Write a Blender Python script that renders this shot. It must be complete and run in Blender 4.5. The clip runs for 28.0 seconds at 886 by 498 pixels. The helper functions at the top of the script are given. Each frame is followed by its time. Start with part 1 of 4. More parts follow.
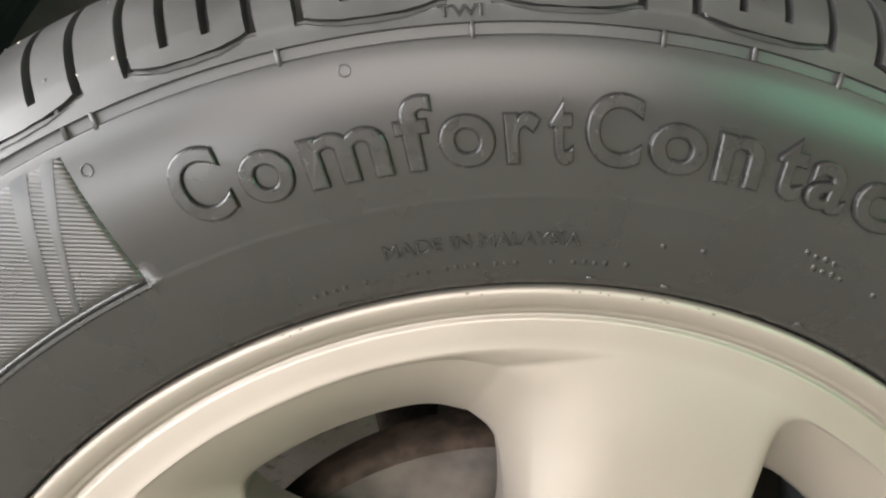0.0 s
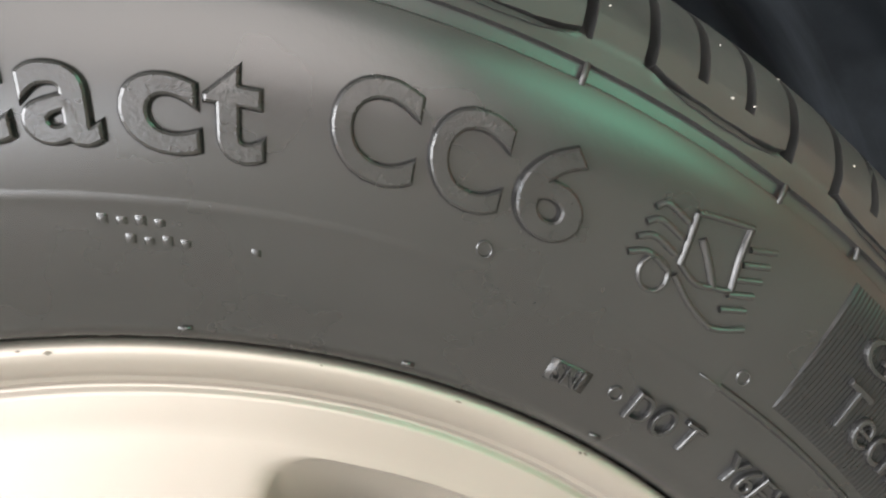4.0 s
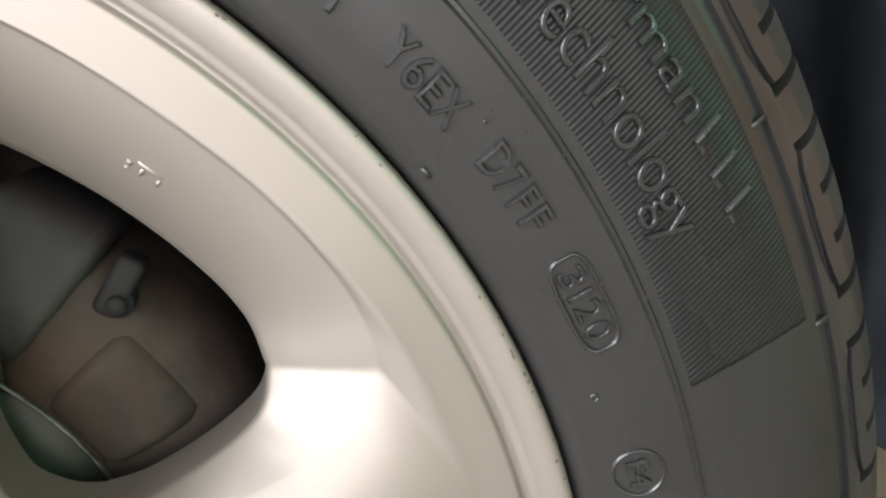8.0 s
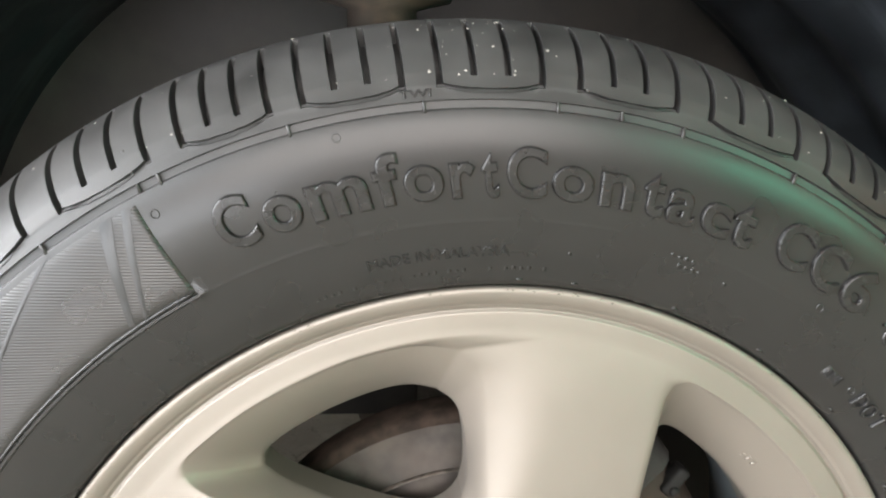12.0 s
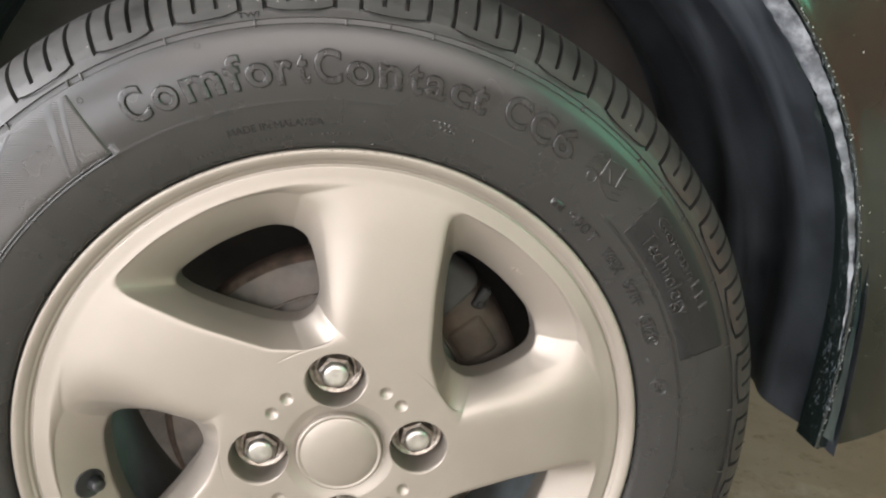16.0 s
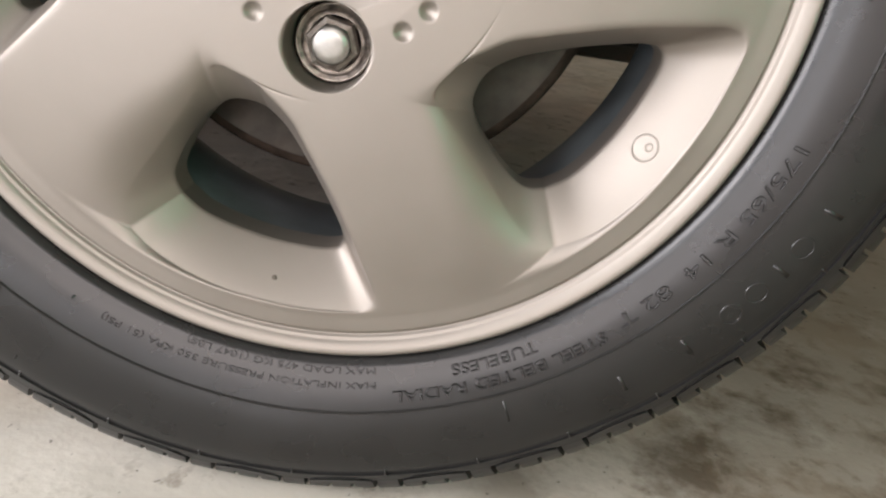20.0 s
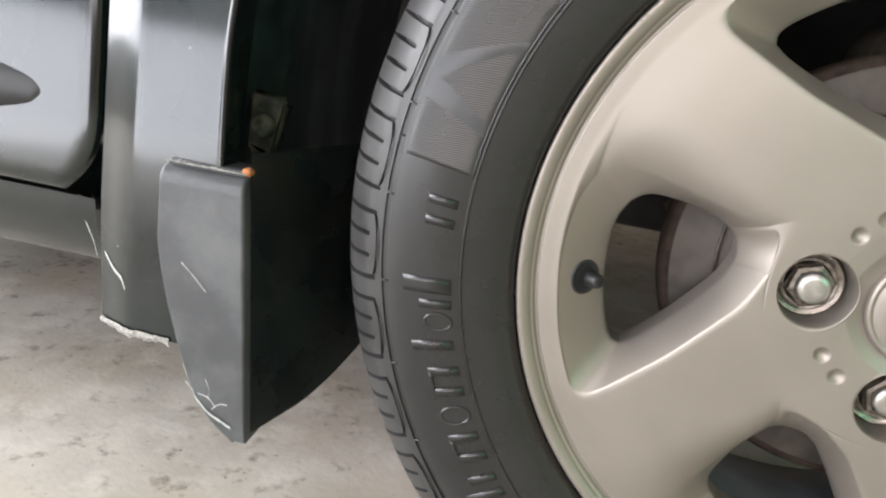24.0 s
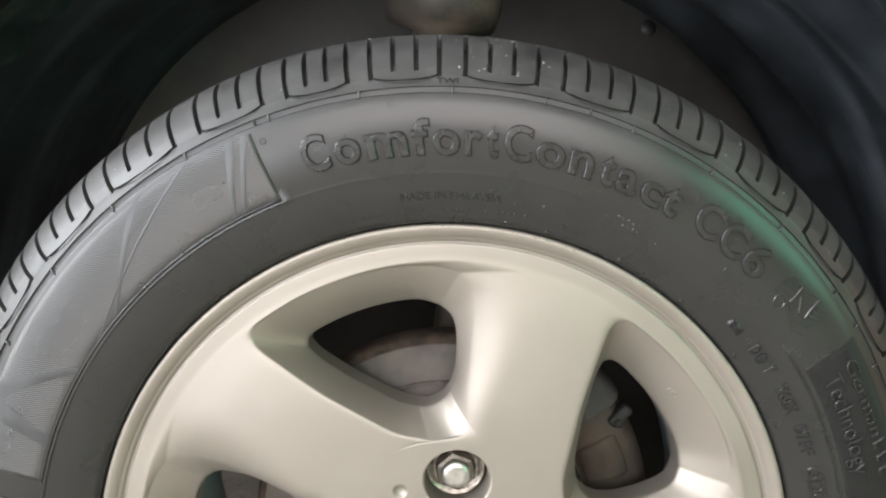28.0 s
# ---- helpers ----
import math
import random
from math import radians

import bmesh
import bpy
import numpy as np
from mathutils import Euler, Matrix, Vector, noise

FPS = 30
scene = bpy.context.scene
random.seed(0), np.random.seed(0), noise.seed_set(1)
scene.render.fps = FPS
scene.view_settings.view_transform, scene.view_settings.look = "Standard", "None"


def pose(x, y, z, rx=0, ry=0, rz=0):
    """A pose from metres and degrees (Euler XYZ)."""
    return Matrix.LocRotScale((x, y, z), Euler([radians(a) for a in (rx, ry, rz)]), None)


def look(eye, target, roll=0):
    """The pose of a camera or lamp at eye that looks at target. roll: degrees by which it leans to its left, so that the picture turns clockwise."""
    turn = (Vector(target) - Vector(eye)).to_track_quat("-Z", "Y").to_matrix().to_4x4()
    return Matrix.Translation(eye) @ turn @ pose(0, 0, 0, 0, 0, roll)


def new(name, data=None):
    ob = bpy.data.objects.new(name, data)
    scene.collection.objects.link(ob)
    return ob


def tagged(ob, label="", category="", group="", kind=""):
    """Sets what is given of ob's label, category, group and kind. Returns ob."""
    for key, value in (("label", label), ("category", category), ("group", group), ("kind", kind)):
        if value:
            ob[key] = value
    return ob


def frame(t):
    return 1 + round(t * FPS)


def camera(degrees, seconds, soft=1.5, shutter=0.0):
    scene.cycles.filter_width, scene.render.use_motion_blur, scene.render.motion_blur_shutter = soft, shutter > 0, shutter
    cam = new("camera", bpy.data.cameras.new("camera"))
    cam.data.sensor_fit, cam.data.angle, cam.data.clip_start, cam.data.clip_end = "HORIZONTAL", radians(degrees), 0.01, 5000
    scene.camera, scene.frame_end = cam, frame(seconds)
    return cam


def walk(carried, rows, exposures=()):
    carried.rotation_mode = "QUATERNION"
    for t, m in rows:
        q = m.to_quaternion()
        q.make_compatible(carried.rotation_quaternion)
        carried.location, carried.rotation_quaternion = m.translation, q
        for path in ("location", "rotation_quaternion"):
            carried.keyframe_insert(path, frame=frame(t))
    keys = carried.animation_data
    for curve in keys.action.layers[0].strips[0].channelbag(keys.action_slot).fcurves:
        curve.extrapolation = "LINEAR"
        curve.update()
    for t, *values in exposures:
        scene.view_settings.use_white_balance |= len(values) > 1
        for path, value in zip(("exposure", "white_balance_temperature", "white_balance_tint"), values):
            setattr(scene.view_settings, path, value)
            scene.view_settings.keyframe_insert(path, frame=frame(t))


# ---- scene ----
cam = camera(62.0, 28.0, soft=2.2)
PATH = [
    (0, (-0.0498, -0.1803, 0.5418), (0.0224, 0.7797, 0.2713), 3.59),
    (0.5, (-0.0414, -0.1704, 0.5522), (0.0345, 0.7792, 0.2482), 1.72),
    (1, (-0.0248, -0.1708, 0.5576), (0.0682, 0.7784, 0.2569), -2.07),
    (1.5, (0.0012, -0.1756, 0.5525), (0.1057, 0.7788, 0.2730), -5.64),
    (2, (0.0328, -0.1818, 0.5355), (0.1404, 0.7766, 0.2712), -6.72),
    (2.5, (0.0710, -0.1735, 0.5271), (0.1117, 0.8019, 0.3105), -8.96),
    (4.5, (0.0973, -0.1163, 0.4983), (0.2729, 0.8383, 0.2578), -12.26),
    (5, (0.1029, -0.1227, 0.4877), (0.2780, 0.8340, 0.2550), -12.13),
    (5.5, (0.1033, -0.1317, 0.4679), (0.2862, 0.8241, 0.2377), -9.88),
    (6, (0.1261, -0.1341, 0.4535), (0.3200, 0.8204, 0.2268), -9.15),
    (6.5, (0.1382, -0.1283, 0.4340), (0.3290, 0.8251, 0.2003), -8.74),
    (7, (0.1495, -0.1259, 0.4313), (0.3471, 0.8287, 0.2082), -8.67),
    (7.5, (0.1469, -0.1269, 0.4231), (0.3467, 0.8234, 0.1844), -7.64),
    (8, (0.1423, -0.1263, 0.4125), (0.3284, 0.8229, 0.1585), -6.27),
    (8.5, (0.1362, -0.1299, 0.4080), (0.3378, 0.8131, 0.1431), -5.28),
    (9, (0.1210, -0.1510, 0.4266), (0.3178, 0.7920, 0.1582), -4.03),
    (9.5, (0.0975, -0.1669, 0.4339), (0.3097, 0.7686, 0.1515), -2.59),
    (10, (0.0717, -0.1959, 0.4799), (0.2563, 0.7564, 0.2370), -1.56),
    (10.5, (0.0431, -0.2194, 0.5182), (0.1842, 0.7317, 0.2435), -0.70),
    (11, (-0.0016, -0.2334, 0.5460), (0.1125, 0.7281, 0.2959), -0.66),
    (11.5, (-0.0412, -0.2452, 0.5529), (0.0568, 0.7244, 0.3288), 0.92),
    (13.5, (-0.0623, -0.2657, 0.6025), (0.0569, 0.6706, 0.2722), 3.99),
    (14, (-0.0915, -0.2697, 0.6566), (0.0774, 0.6017, 0.1960), 3.20),
    (14.5, (-0.0808, -0.2769, 0.6853), (0.1079, 0.5696, 0.1876), 2.90),
    (15, (-0.0025, -0.3107, 0.6800), (0.0757, 0.5720, 0.2167), 0.55),
    (15.5, (-0.0122, -0.3573, 0.5975), (0.0998, 0.5614, 0.2190), 0.33),
    (16, (0.0162, -0.4032, 0.5460), (0.1305, 0.5455, 0.2512), 0.13),
    (16.5, (0.0390, -0.4166, 0.5095), (0.1364, 0.5368, 0.2240), 0.80),
    (17, (0.0466, -0.4115, 0.4731), (0.1238, 0.5426, 0.1839), 1.41),
    (17.5, (0.0429, -0.4104, 0.4407), (0.1161, 0.5385, 0.1338), 4.16),
    (18, (0.0405, -0.4116, 0.4090), (0.0814, 0.5430, 0.1139), 5.50),
    (18.5, (0.0446, -0.3887, 0.3756), (0.0804, 0.5613, 0.0653), 5.99),
    (19, (0.0434, -0.3552, 0.3397), (0.0918, 0.5806, -0.0096), 7.16),
    (19.5, (0.0456, -0.3247, 0.3106), (0.1001, 0.6058, -0.0518), 8.65),
    (20, (0.0510, -0.2989, 0.2766), (0.0761, 0.6278, -0.0983), 8.17),
    (20.5, (0.0221, -0.2985, 0.2563), (0.0468, 0.6277, -0.1201), 7.42),
    (21, (-0.0321, -0.2980, 0.2682), (0.0094, 0.6105, -0.1475), 7.89),
    (21.5, (-0.0692, -0.3174, 0.2675), (-0.0933, 0.6084, -0.1097), 7.91),
    (22, (-0.1043, -0.3289, 0.2775), (-0.1941, 0.6023, -0.0757), 7.23),
    (22.5, (-0.1442, -0.3407, 0.2856), (-0.2740, 0.5871, -0.0643), 7.99),
    (24.5, (-0.1784, -0.3534, 0.4187), (-0.3260, 0.5998, 0.1551), 9.02),
    (25, (-0.1495, -0.3453, 0.4537), (-0.2708, 0.6184, 0.2159), 8.44),
    (25.5, (-0.1217, -0.3420, 0.4707), (-0.2264, 0.6363, 0.2921), 7.98),
    (26, (-0.0966, -0.3427, 0.4800), (-0.1791, 0.6439, 0.3395), 7.70),
    (26.5, (-0.0681, -0.3425, 0.4886), (-0.1324, 0.6484, 0.3701), 7.77),
    (27, (-0.0537, -0.3481, 0.4954), (-0.0829, 0.6462, 0.3930), 7.91),
    (27.5, (-0.0465, -0.3566, 0.5123), (-0.0214, 0.6309, 0.3566), 8.21),
    (28, (-0.0379, -0.3718, 0.5278), (-0.0072, 0.6138, 0.3619), 8.00),
]
walk(cam, [(t, look(eye, target, roll)) for t, eye, target, roll in PATH], [(0, 0.98, 6700, 12), (4.5, 1.13, 6500, 12), (6, 1.05, 6550, 13), (8, 0.77, 6350, 14), (9.2, 0.80, 6400, 13), (10, 0.69, 6400, 12), (11, 0.80, 6450, 11), (14, 1.10, 6700, 14), (15, 1.24, 6900, 15), (15.5, 0.94, 6850, 15), (17, 0.48, 6300, 13), (20, 0.19, 6600, 17), (22.5, 0.34, 6550, 16), (25, 0.46, 6350, 13), (28, 0.71, 6350, 11)])

# ---- world and light ----
world = bpy.data.worlds.new("overcast_sky")
scene.world = world
world.use_nodes = True
wn = world.node_tree.nodes
sky = wn.new("ShaderNodeTexSky")
sky.sky_type = "NISHITA"
sky.sun_disc = False
sky.sun_elevation, sky.sun_rotation = radians(30), radians(-119)
sky.air_density, sky.dust_density = 1.0, 2.5
world.node_tree.links.new(sky.outputs[0], wn["Background"].inputs[0])
wn["Background"].inputs[1].default_value = 0.06

sun = new("sun", bpy.data.lights.new("sun", "SUN"))
sun.data.energy, sun.data.angle, sun.data.color = 0.6, radians(20), (1.0, 0.96, 0.9)
sun.matrix_world = look((-3.6, -2.0, 2.4), (0, 0, 0.2))


def stand_in_light(name, eye, target, sx, sy, watts, colour):
    """An area lamp that stands in for bright surroundings known only from reflections."""
    lamp = new(name, bpy.data.lights.new(name, "AREA"))
    lamp.data.shape, lamp.data.size, lamp.data.size_y = "RECTANGLE", sx, sy
    lamp.data.energy, lamp.data.color = watts, colour
    lamp.matrix_world = look(eye, target)
    return lamp


stand_in_light("daylight_from_drive", (-0.10, -3.1, 1.32), (0, 0, 0.35), 2.3, 1.70, 55, (1.0, 0.945, 0.90))
stand_in_light("daylight_past_left_post", (-2.5, -0.75, 1.15), (0, 0, 0.35), 1.75, 1.8, 98, (0.93, 0.965, 1.0))
stand_in_light("daylight_at_drive_corner", (-2.35, -2.85, 1.30), (0, 0, 0.35), 1.3, 1.5, 40, (0.88, 0.95, 1.0))
# low lamp added in place of a bright drive floor to the left
stand_in_light("bright_drive_stand_in", (-1.20, -1.70, 0.22), (-0.05, 0, 0.38), 1.75, 0.38, 15, (0.92, 0.96, 1.0))
# green lamps standing in for an unseen green source at the right
stand_in_light("green_light_upper_right", (1.75, -0.35, 1.80), (0, 0, 0.35), 1.2, 0.65, 2.2, (0.50, 1.0, 0.70))
stand_in_light("green_light_right", (1.95, -2.05, 1.06), (0.1, 0, 0.4), 1.25, 0.80, 13.5, (0.20, 1.0, 0.62))

# ---- materials ----


def material(name, base, rough, metal=0.0, spec=0.5, coat=0.0, coat_rough=0.06, scale=40.0, vary=0.12, bump=0.0, bump_scale=300.0, dust=None, dust_amount=0.0, dust_scale=9.0, rough_vary=0.08):
    """A surface with two scales of variation, fine relief and, where wanted, dust in patches."""
    m = bpy.data.materials.new(name)
    m.use_nodes = True
    n, l = m.node_tree.nodes, m.node_tree.links
    b = n["Principled BSDF"]
    b.inputs["Metallic"].default_value = metal
    b.inputs["Specular IOR Level"].default_value = spec
    b.inputs["Coat Weight"].default_value = coat
    b.inputs["Coat Roughness"].default_value = coat_rough
    tc = n.new("ShaderNodeTexCoord")
    coarse, fine = n.new("ShaderNodeTexNoise"), n.new("ShaderNodeTexNoise")
    coarse.inputs["Scale"].default_value, coarse.inputs["Detail"].default_value = scale, 5
    fine.inputs["Scale"].default_value, fine.inputs["Detail"].default_value = bump_scale, 3
    for t in (coarse, fine):
        l.new(tc.outputs["Object"], t.inputs["Vector"])
    ramp = n.new("ShaderNodeMapRange")
    ramp.inputs["From Min"].default_value, ramp.inputs["From Max"].default_value = 0.3, 0.7
    ramp.inputs["To Min"].default_value, ramp.inputs["To Max"].default_value = 1 - vary, 1 + vary
    ramp.interpolation_type = "SMOOTHSTEP"
    l.new(coarse.outputs["Fac"], ramp.inputs["Value"])
    mul = n.new("ShaderNodeVectorMath")
    mul.operation = "SCALE"
    mul.inputs[0].default_value = base
    l.new(ramp.outputs[0], mul.inputs["Scale"])
    colour = mul.outputs[0]
    if dust:
        spots = n.new("ShaderNodeTexNoise")
        spots.inputs["Scale"].default_value, spots.inputs["Detail"].default_value = dust_scale, 8
        spots.inputs["Roughness"].default_value = 0.65
        l.new(tc.outputs["Object"], spots.inputs["Vector"])
        cut = n.new("ShaderNodeMapRange")
        cut.inputs["From Min"].default_value, cut.inputs["From Max"].default_value = 0.45, 0.75
        cut.inputs["To Max"].default_value = dust_amount
        l.new(spots.outputs["Fac"], cut.inputs["Value"])
        mix = n.new("ShaderNodeMix")
        mix.data_type = "RGBA"
        mix.inputs["B"].default_value = (*dust, 1)
        l.new(cut.outputs[0], mix.inputs["Factor"])
        l.new(colour, mix.inputs["A"])
        colour = mix.outputs["Result"]
    l.new(colour, b.inputs["Base Color"])
    rr = n.new("ShaderNodeMapRange")
    rr.inputs["From Min"].default_value, rr.inputs["From Max"].default_value = 0.3, 0.7
    rr.inputs["To Min"].default_value, rr.inputs["To Max"].default_value = rough - rough_vary, rough + rough_vary
    rr.interpolation_type = "SMOOTHSTEP"
    l.new(coarse.outputs["Fac"], rr.inputs["Value"])
    l.new(rr.outputs[0], b.inputs["Roughness"])
    if bump:
        bp = n.new("ShaderNodeBump")
        bp.inputs["Strength"].default_value, bp.inputs["Distance"].default_value = bump, 0.0006
        l.new(fine.outputs["Fac"], bp.inputs["Height"])
        l.new(bp.outputs[0], b.inputs["Normal"])
    return m


RUBBER = material("tyre_rubber", (0.0125, 0.0123, 0.0121), 0.28, spec=0.52, scale=35, vary=0.08, bump=0.05, bump_scale=700, rough_vary=0.015)
TREAD = material("tread_rubber", (0.075, 0.073, 0.070), 0.62, spec=0.4, scale=60, vary=0.2, bump=0.3, bump_scale=700, dust=(0.20, 0.19, 0.175), dust_amount=0.5, dust_scale=25)


def worn_shoulder(m):
    """Road dust and scuffing that grows from the sidewall to the tread."""
    n, l = m.node_tree.nodes, m.node_tree.links
    b = n["Principled BSDF"]
    tc, flat, far, grow, tex, mul, mix = (n.new("ShaderNode" + k) for k in ("TexCoord", "VectorMath", "VectorMath", "MapRange", "TexNoise", "Math", "Mix"))
    flat.operation, far.operation, mul.operation = "MULTIPLY", "DISTANCE", "MULTIPLY"
    flat.inputs[1].default_value, far.inputs[1].default_value = (1, 0, 1), (0, 0, 0.283)
    l.new(tc.outputs["Object"], flat.inputs[0])
    l.new(flat.outputs[0], far.inputs[0])
    l.new(far.outputs["Value"], grow.inputs["Value"])
    grow.interpolation_type = "SMOOTHSTEP"
    grow.inputs["From Min"].default_value, grow.inputs["From Max"].default_value = 0.246, 0.290
    grow.inputs["To Max"].default_value = 1.6
    tex.inputs["Scale"].default_value, tex.inputs["Detail"].default_value = 40, 6
    l.new(tc.outputs["Object"], tex.inputs["Vector"])
    l.new(grow.outputs[0], mul.inputs[0])
    l.new(tex.outputs["Fac"], mul.inputs[1])
    mul.use_clamp = True
    mix.data_type = "RGBA"
    mix.inputs["B"].default_value = (0.050, 0.049, 0.048, 1)
    l.new(mul.outputs[0], mix.inputs["Factor"])
    l.new(b.inputs["Base Color"].links[0].from_socket, mix.inputs["A"])
    l.new(mix.outputs["Result"], b.inputs["Base Color"])
    rough = n.new("ShaderNodeMath")
    rough.operation, rough.use_clamp = "MULTIPLY_ADD", True
    rough.inputs[1].default_value = 0.32
    l.new(mul.outputs[0], rough.inputs[0])
    l.new(b.inputs["Roughness"].links[0].from_socket, rough.inputs[2])
    l.new(rough.outputs[0], b.inputs["Roughness"])


def streaks(m, tint, scale, low, high, amount):
    """Dust drawn out in lines: the noise is stretched by the scale given for each axis."""
    n, l = m.node_tree.nodes, m.node_tree.links
    b = n["Principled BSDF"]
    tc, mp, tex, cut, mix = (n.new("ShaderNode" + k) for k in ("TexCoord", "Mapping", "TexNoise", "MapRange", "Mix"))
    mp.inputs["Scale"].default_value = scale
    l.new(tc.outputs["Object"], mp.inputs["Vector"])
    l.new(mp.outputs[0], tex.inputs["Vector"])
    tex.inputs["Scale"].default_value, tex.inputs["Detail"].default_value, tex.inputs["Roughness"].default_value = 1.0, 6, 0.6
    l.new(tex.outputs["Fac"], cut.inputs["Value"])
    cut.inputs["From Min"].default_value, cut.inputs["From Max"].default_value, cut.inputs["To Max"].default_value = low, high, amount
    mix.data_type = "RGBA"
    mix.inputs["B"].default_value = (*tint, 1)
    l.new(cut.outputs[0], mix.inputs["Factor"])
    l.new(b.inputs["Base Color"].links[0].from_socket, mix.inputs["A"])
    l.new(mix.outputs["Result"], b.inputs["Base Color"])


worn_shoulder(RUBBER)
LETTER = material("raised_letter_rubber", (0.0135, 0.0132, 0.0130), 0.25, spec=0.44, scale=120, vary=0.15, bump=0.15, bump_scale=1600, rough_vary=0.03)
SILVER = material("champagne_silver_paint", (0.268, 0.240, 0.211), 0.49, metal=0.72, coat=0.05, scale=22, vary=0.035, bump=0.03, bump_scale=2500, rough_vary=0.03)
STEEL = material("galvanised_nut_steel", (0.27, 0.24, 0.21), 0.36, metal=0.85, scale=300, vary=0.4, bump=0.15, bump_scale=900, dust=(0.12, 0.08, 0.05), dust_amount=0.45, dust_scale=160)
BRIGHT = material("bright_nut_steel", (0.40, 0.385, 0.36), 0.36, metal=0.85, scale=200, vary=0.15, bump=0.1, bump_scale=900)
PAINT = material("dark_green_car_paint", (0.0045, 0.0080, 0.0075), 0.30, spec=0.2, coat=1.0, coat_rough=0.10, scale=6, vary=0.1, dust=(0.13, 0.13, 0.125), dust_amount=0.035, dust_scale=40)
INNER = material("dark_green_inner_panel", (0.009, 0.018, 0.017), 0.45, spec=0.3, scale=30, vary=0.35, dust=(0.11, 0.12, 0.11), dust_amount=0.5, dust_scale=11)
LINER = material("black_arch_liner", (0.015, 0.018, 0.022), 0.5, scale=25, vary=0.3, bump=0.2, bump_scale=260, dust=(0.12, 0.14, 0.16), dust_amount=0.3, dust_scale=9)
PLASTIC = material("grey_flap_plastic", (0.055, 0.057, 0.060), 0.42, scale=30, vary=0.15, bump=0.15, bump_scale=700, dust=(0.2, 0.2, 0.19), dust_amount=0.2, dust_scale=30)
BLACK = material("black_plastic", (0.012, 0.012, 0.013), 0.4, scale=60, vary=0.2)
IRON = material("rusty_brake_iron", (0.105, 0.093, 0.079), 0.6, spec=0.12, scale=90, vary=0.35, bump=0.3, bump_scale=400, dust=(0.12, 0.075, 0.05), dust_amount=0.6, dust_scale=35)
CALIPER = material("brown_caliper_iron", (0.040, 0.033, 0.027), 0.7, spec=0.12, scale=45, vary=0.3, bump=0.3, bump_scale=400, dust=(0.075, 0.045, 0.030), dust_amount=0.5, dust_scale=30)
CAST = material("dusty_cast_metal", (0.036, 0.034, 0.032), 0.75, spec=0.2, scale=50, vary=0.25, bump=0.35, bump_scale=600)
DISC = material("brake_disc_face", (0.050, 0.044, 0.038), 0.46, metal=0.2, spec=0.3, scale=80, vary=0.3, bump=0.1, bump_scale=500)
RUST = material("rust_flakes", (0.011, 0.013, 0.009), 0.85, spec=0.1, scale=120, vary=0.5, bump=0.7, bump_scale=400, dust=(0.075, 0.062, 0.036), dust_amount=0.35, dust_scale=110)
SCRATCH = material("bare_scratch", (0.38, 0.39, 0.38), 0.6, scale=200, vary=0.2)
CONCRETE = material("worn_concrete", (0.56, 0.52, 0.46), 0.8, spec=0.3, scale=9, vary=0.14, bump=0.6, bump_scale=150, dust=(0.30, 0.25, 0.19), dust_amount=0.55, dust_scale=2.6)


def stain_shade_concrete(m):
    """Damp brown stains, tan dirt by the front and small dark pits over the floor, with painted shade."""
    n, l = m.node_tree.nodes, m.node_tree.links
    b = n["Principled BSDF"]
    colour = b.inputs["Base Color"].links[0].from_socket
    tc = n.new("ShaderNodeTexCoord")

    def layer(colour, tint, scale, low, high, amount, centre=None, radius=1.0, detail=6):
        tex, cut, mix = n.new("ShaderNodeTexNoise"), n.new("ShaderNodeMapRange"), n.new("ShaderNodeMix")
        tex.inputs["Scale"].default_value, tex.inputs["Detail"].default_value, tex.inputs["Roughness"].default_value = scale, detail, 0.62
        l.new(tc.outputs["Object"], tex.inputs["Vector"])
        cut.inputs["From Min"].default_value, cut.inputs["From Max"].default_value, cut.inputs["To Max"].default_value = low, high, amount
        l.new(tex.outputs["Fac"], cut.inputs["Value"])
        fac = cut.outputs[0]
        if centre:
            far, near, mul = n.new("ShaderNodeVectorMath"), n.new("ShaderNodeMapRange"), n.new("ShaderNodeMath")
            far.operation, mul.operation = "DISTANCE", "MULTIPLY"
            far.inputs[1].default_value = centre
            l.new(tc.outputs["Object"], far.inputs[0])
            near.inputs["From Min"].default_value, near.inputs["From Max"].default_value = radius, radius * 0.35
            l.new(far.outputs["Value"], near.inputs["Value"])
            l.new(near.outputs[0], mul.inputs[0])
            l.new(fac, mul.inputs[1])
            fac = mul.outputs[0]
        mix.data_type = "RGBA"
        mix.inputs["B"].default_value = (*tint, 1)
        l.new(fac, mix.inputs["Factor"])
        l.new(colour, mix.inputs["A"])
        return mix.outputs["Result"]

    # brown stain beside the tyre, its colour deepened for the contact shadow too
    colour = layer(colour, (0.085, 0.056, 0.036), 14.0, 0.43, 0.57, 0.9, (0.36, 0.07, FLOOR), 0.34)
    colour = layer(colour, (0.46, 0.38, 0.29), 5.5, 0.48, 0.62, 0.6)
    colour = layer(colour, (0.17, 0.135, 0.10), 45.0, 0.57, 0.70, 0.75)
    colour = layer(colour, (0.66, 0.62, 0.56), 22.0, 0.48, 0.66, 0.7)
    # tan dirt, darkened to paint in the shade towards the front right
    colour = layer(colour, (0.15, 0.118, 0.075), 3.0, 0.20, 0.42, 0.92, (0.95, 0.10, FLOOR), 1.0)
    colour = layer(colour, (0.10, 0.085, 0.07), 160.0, 0.68, 0.76, 0.8, None, 1.0, 2)
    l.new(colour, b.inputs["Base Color"])


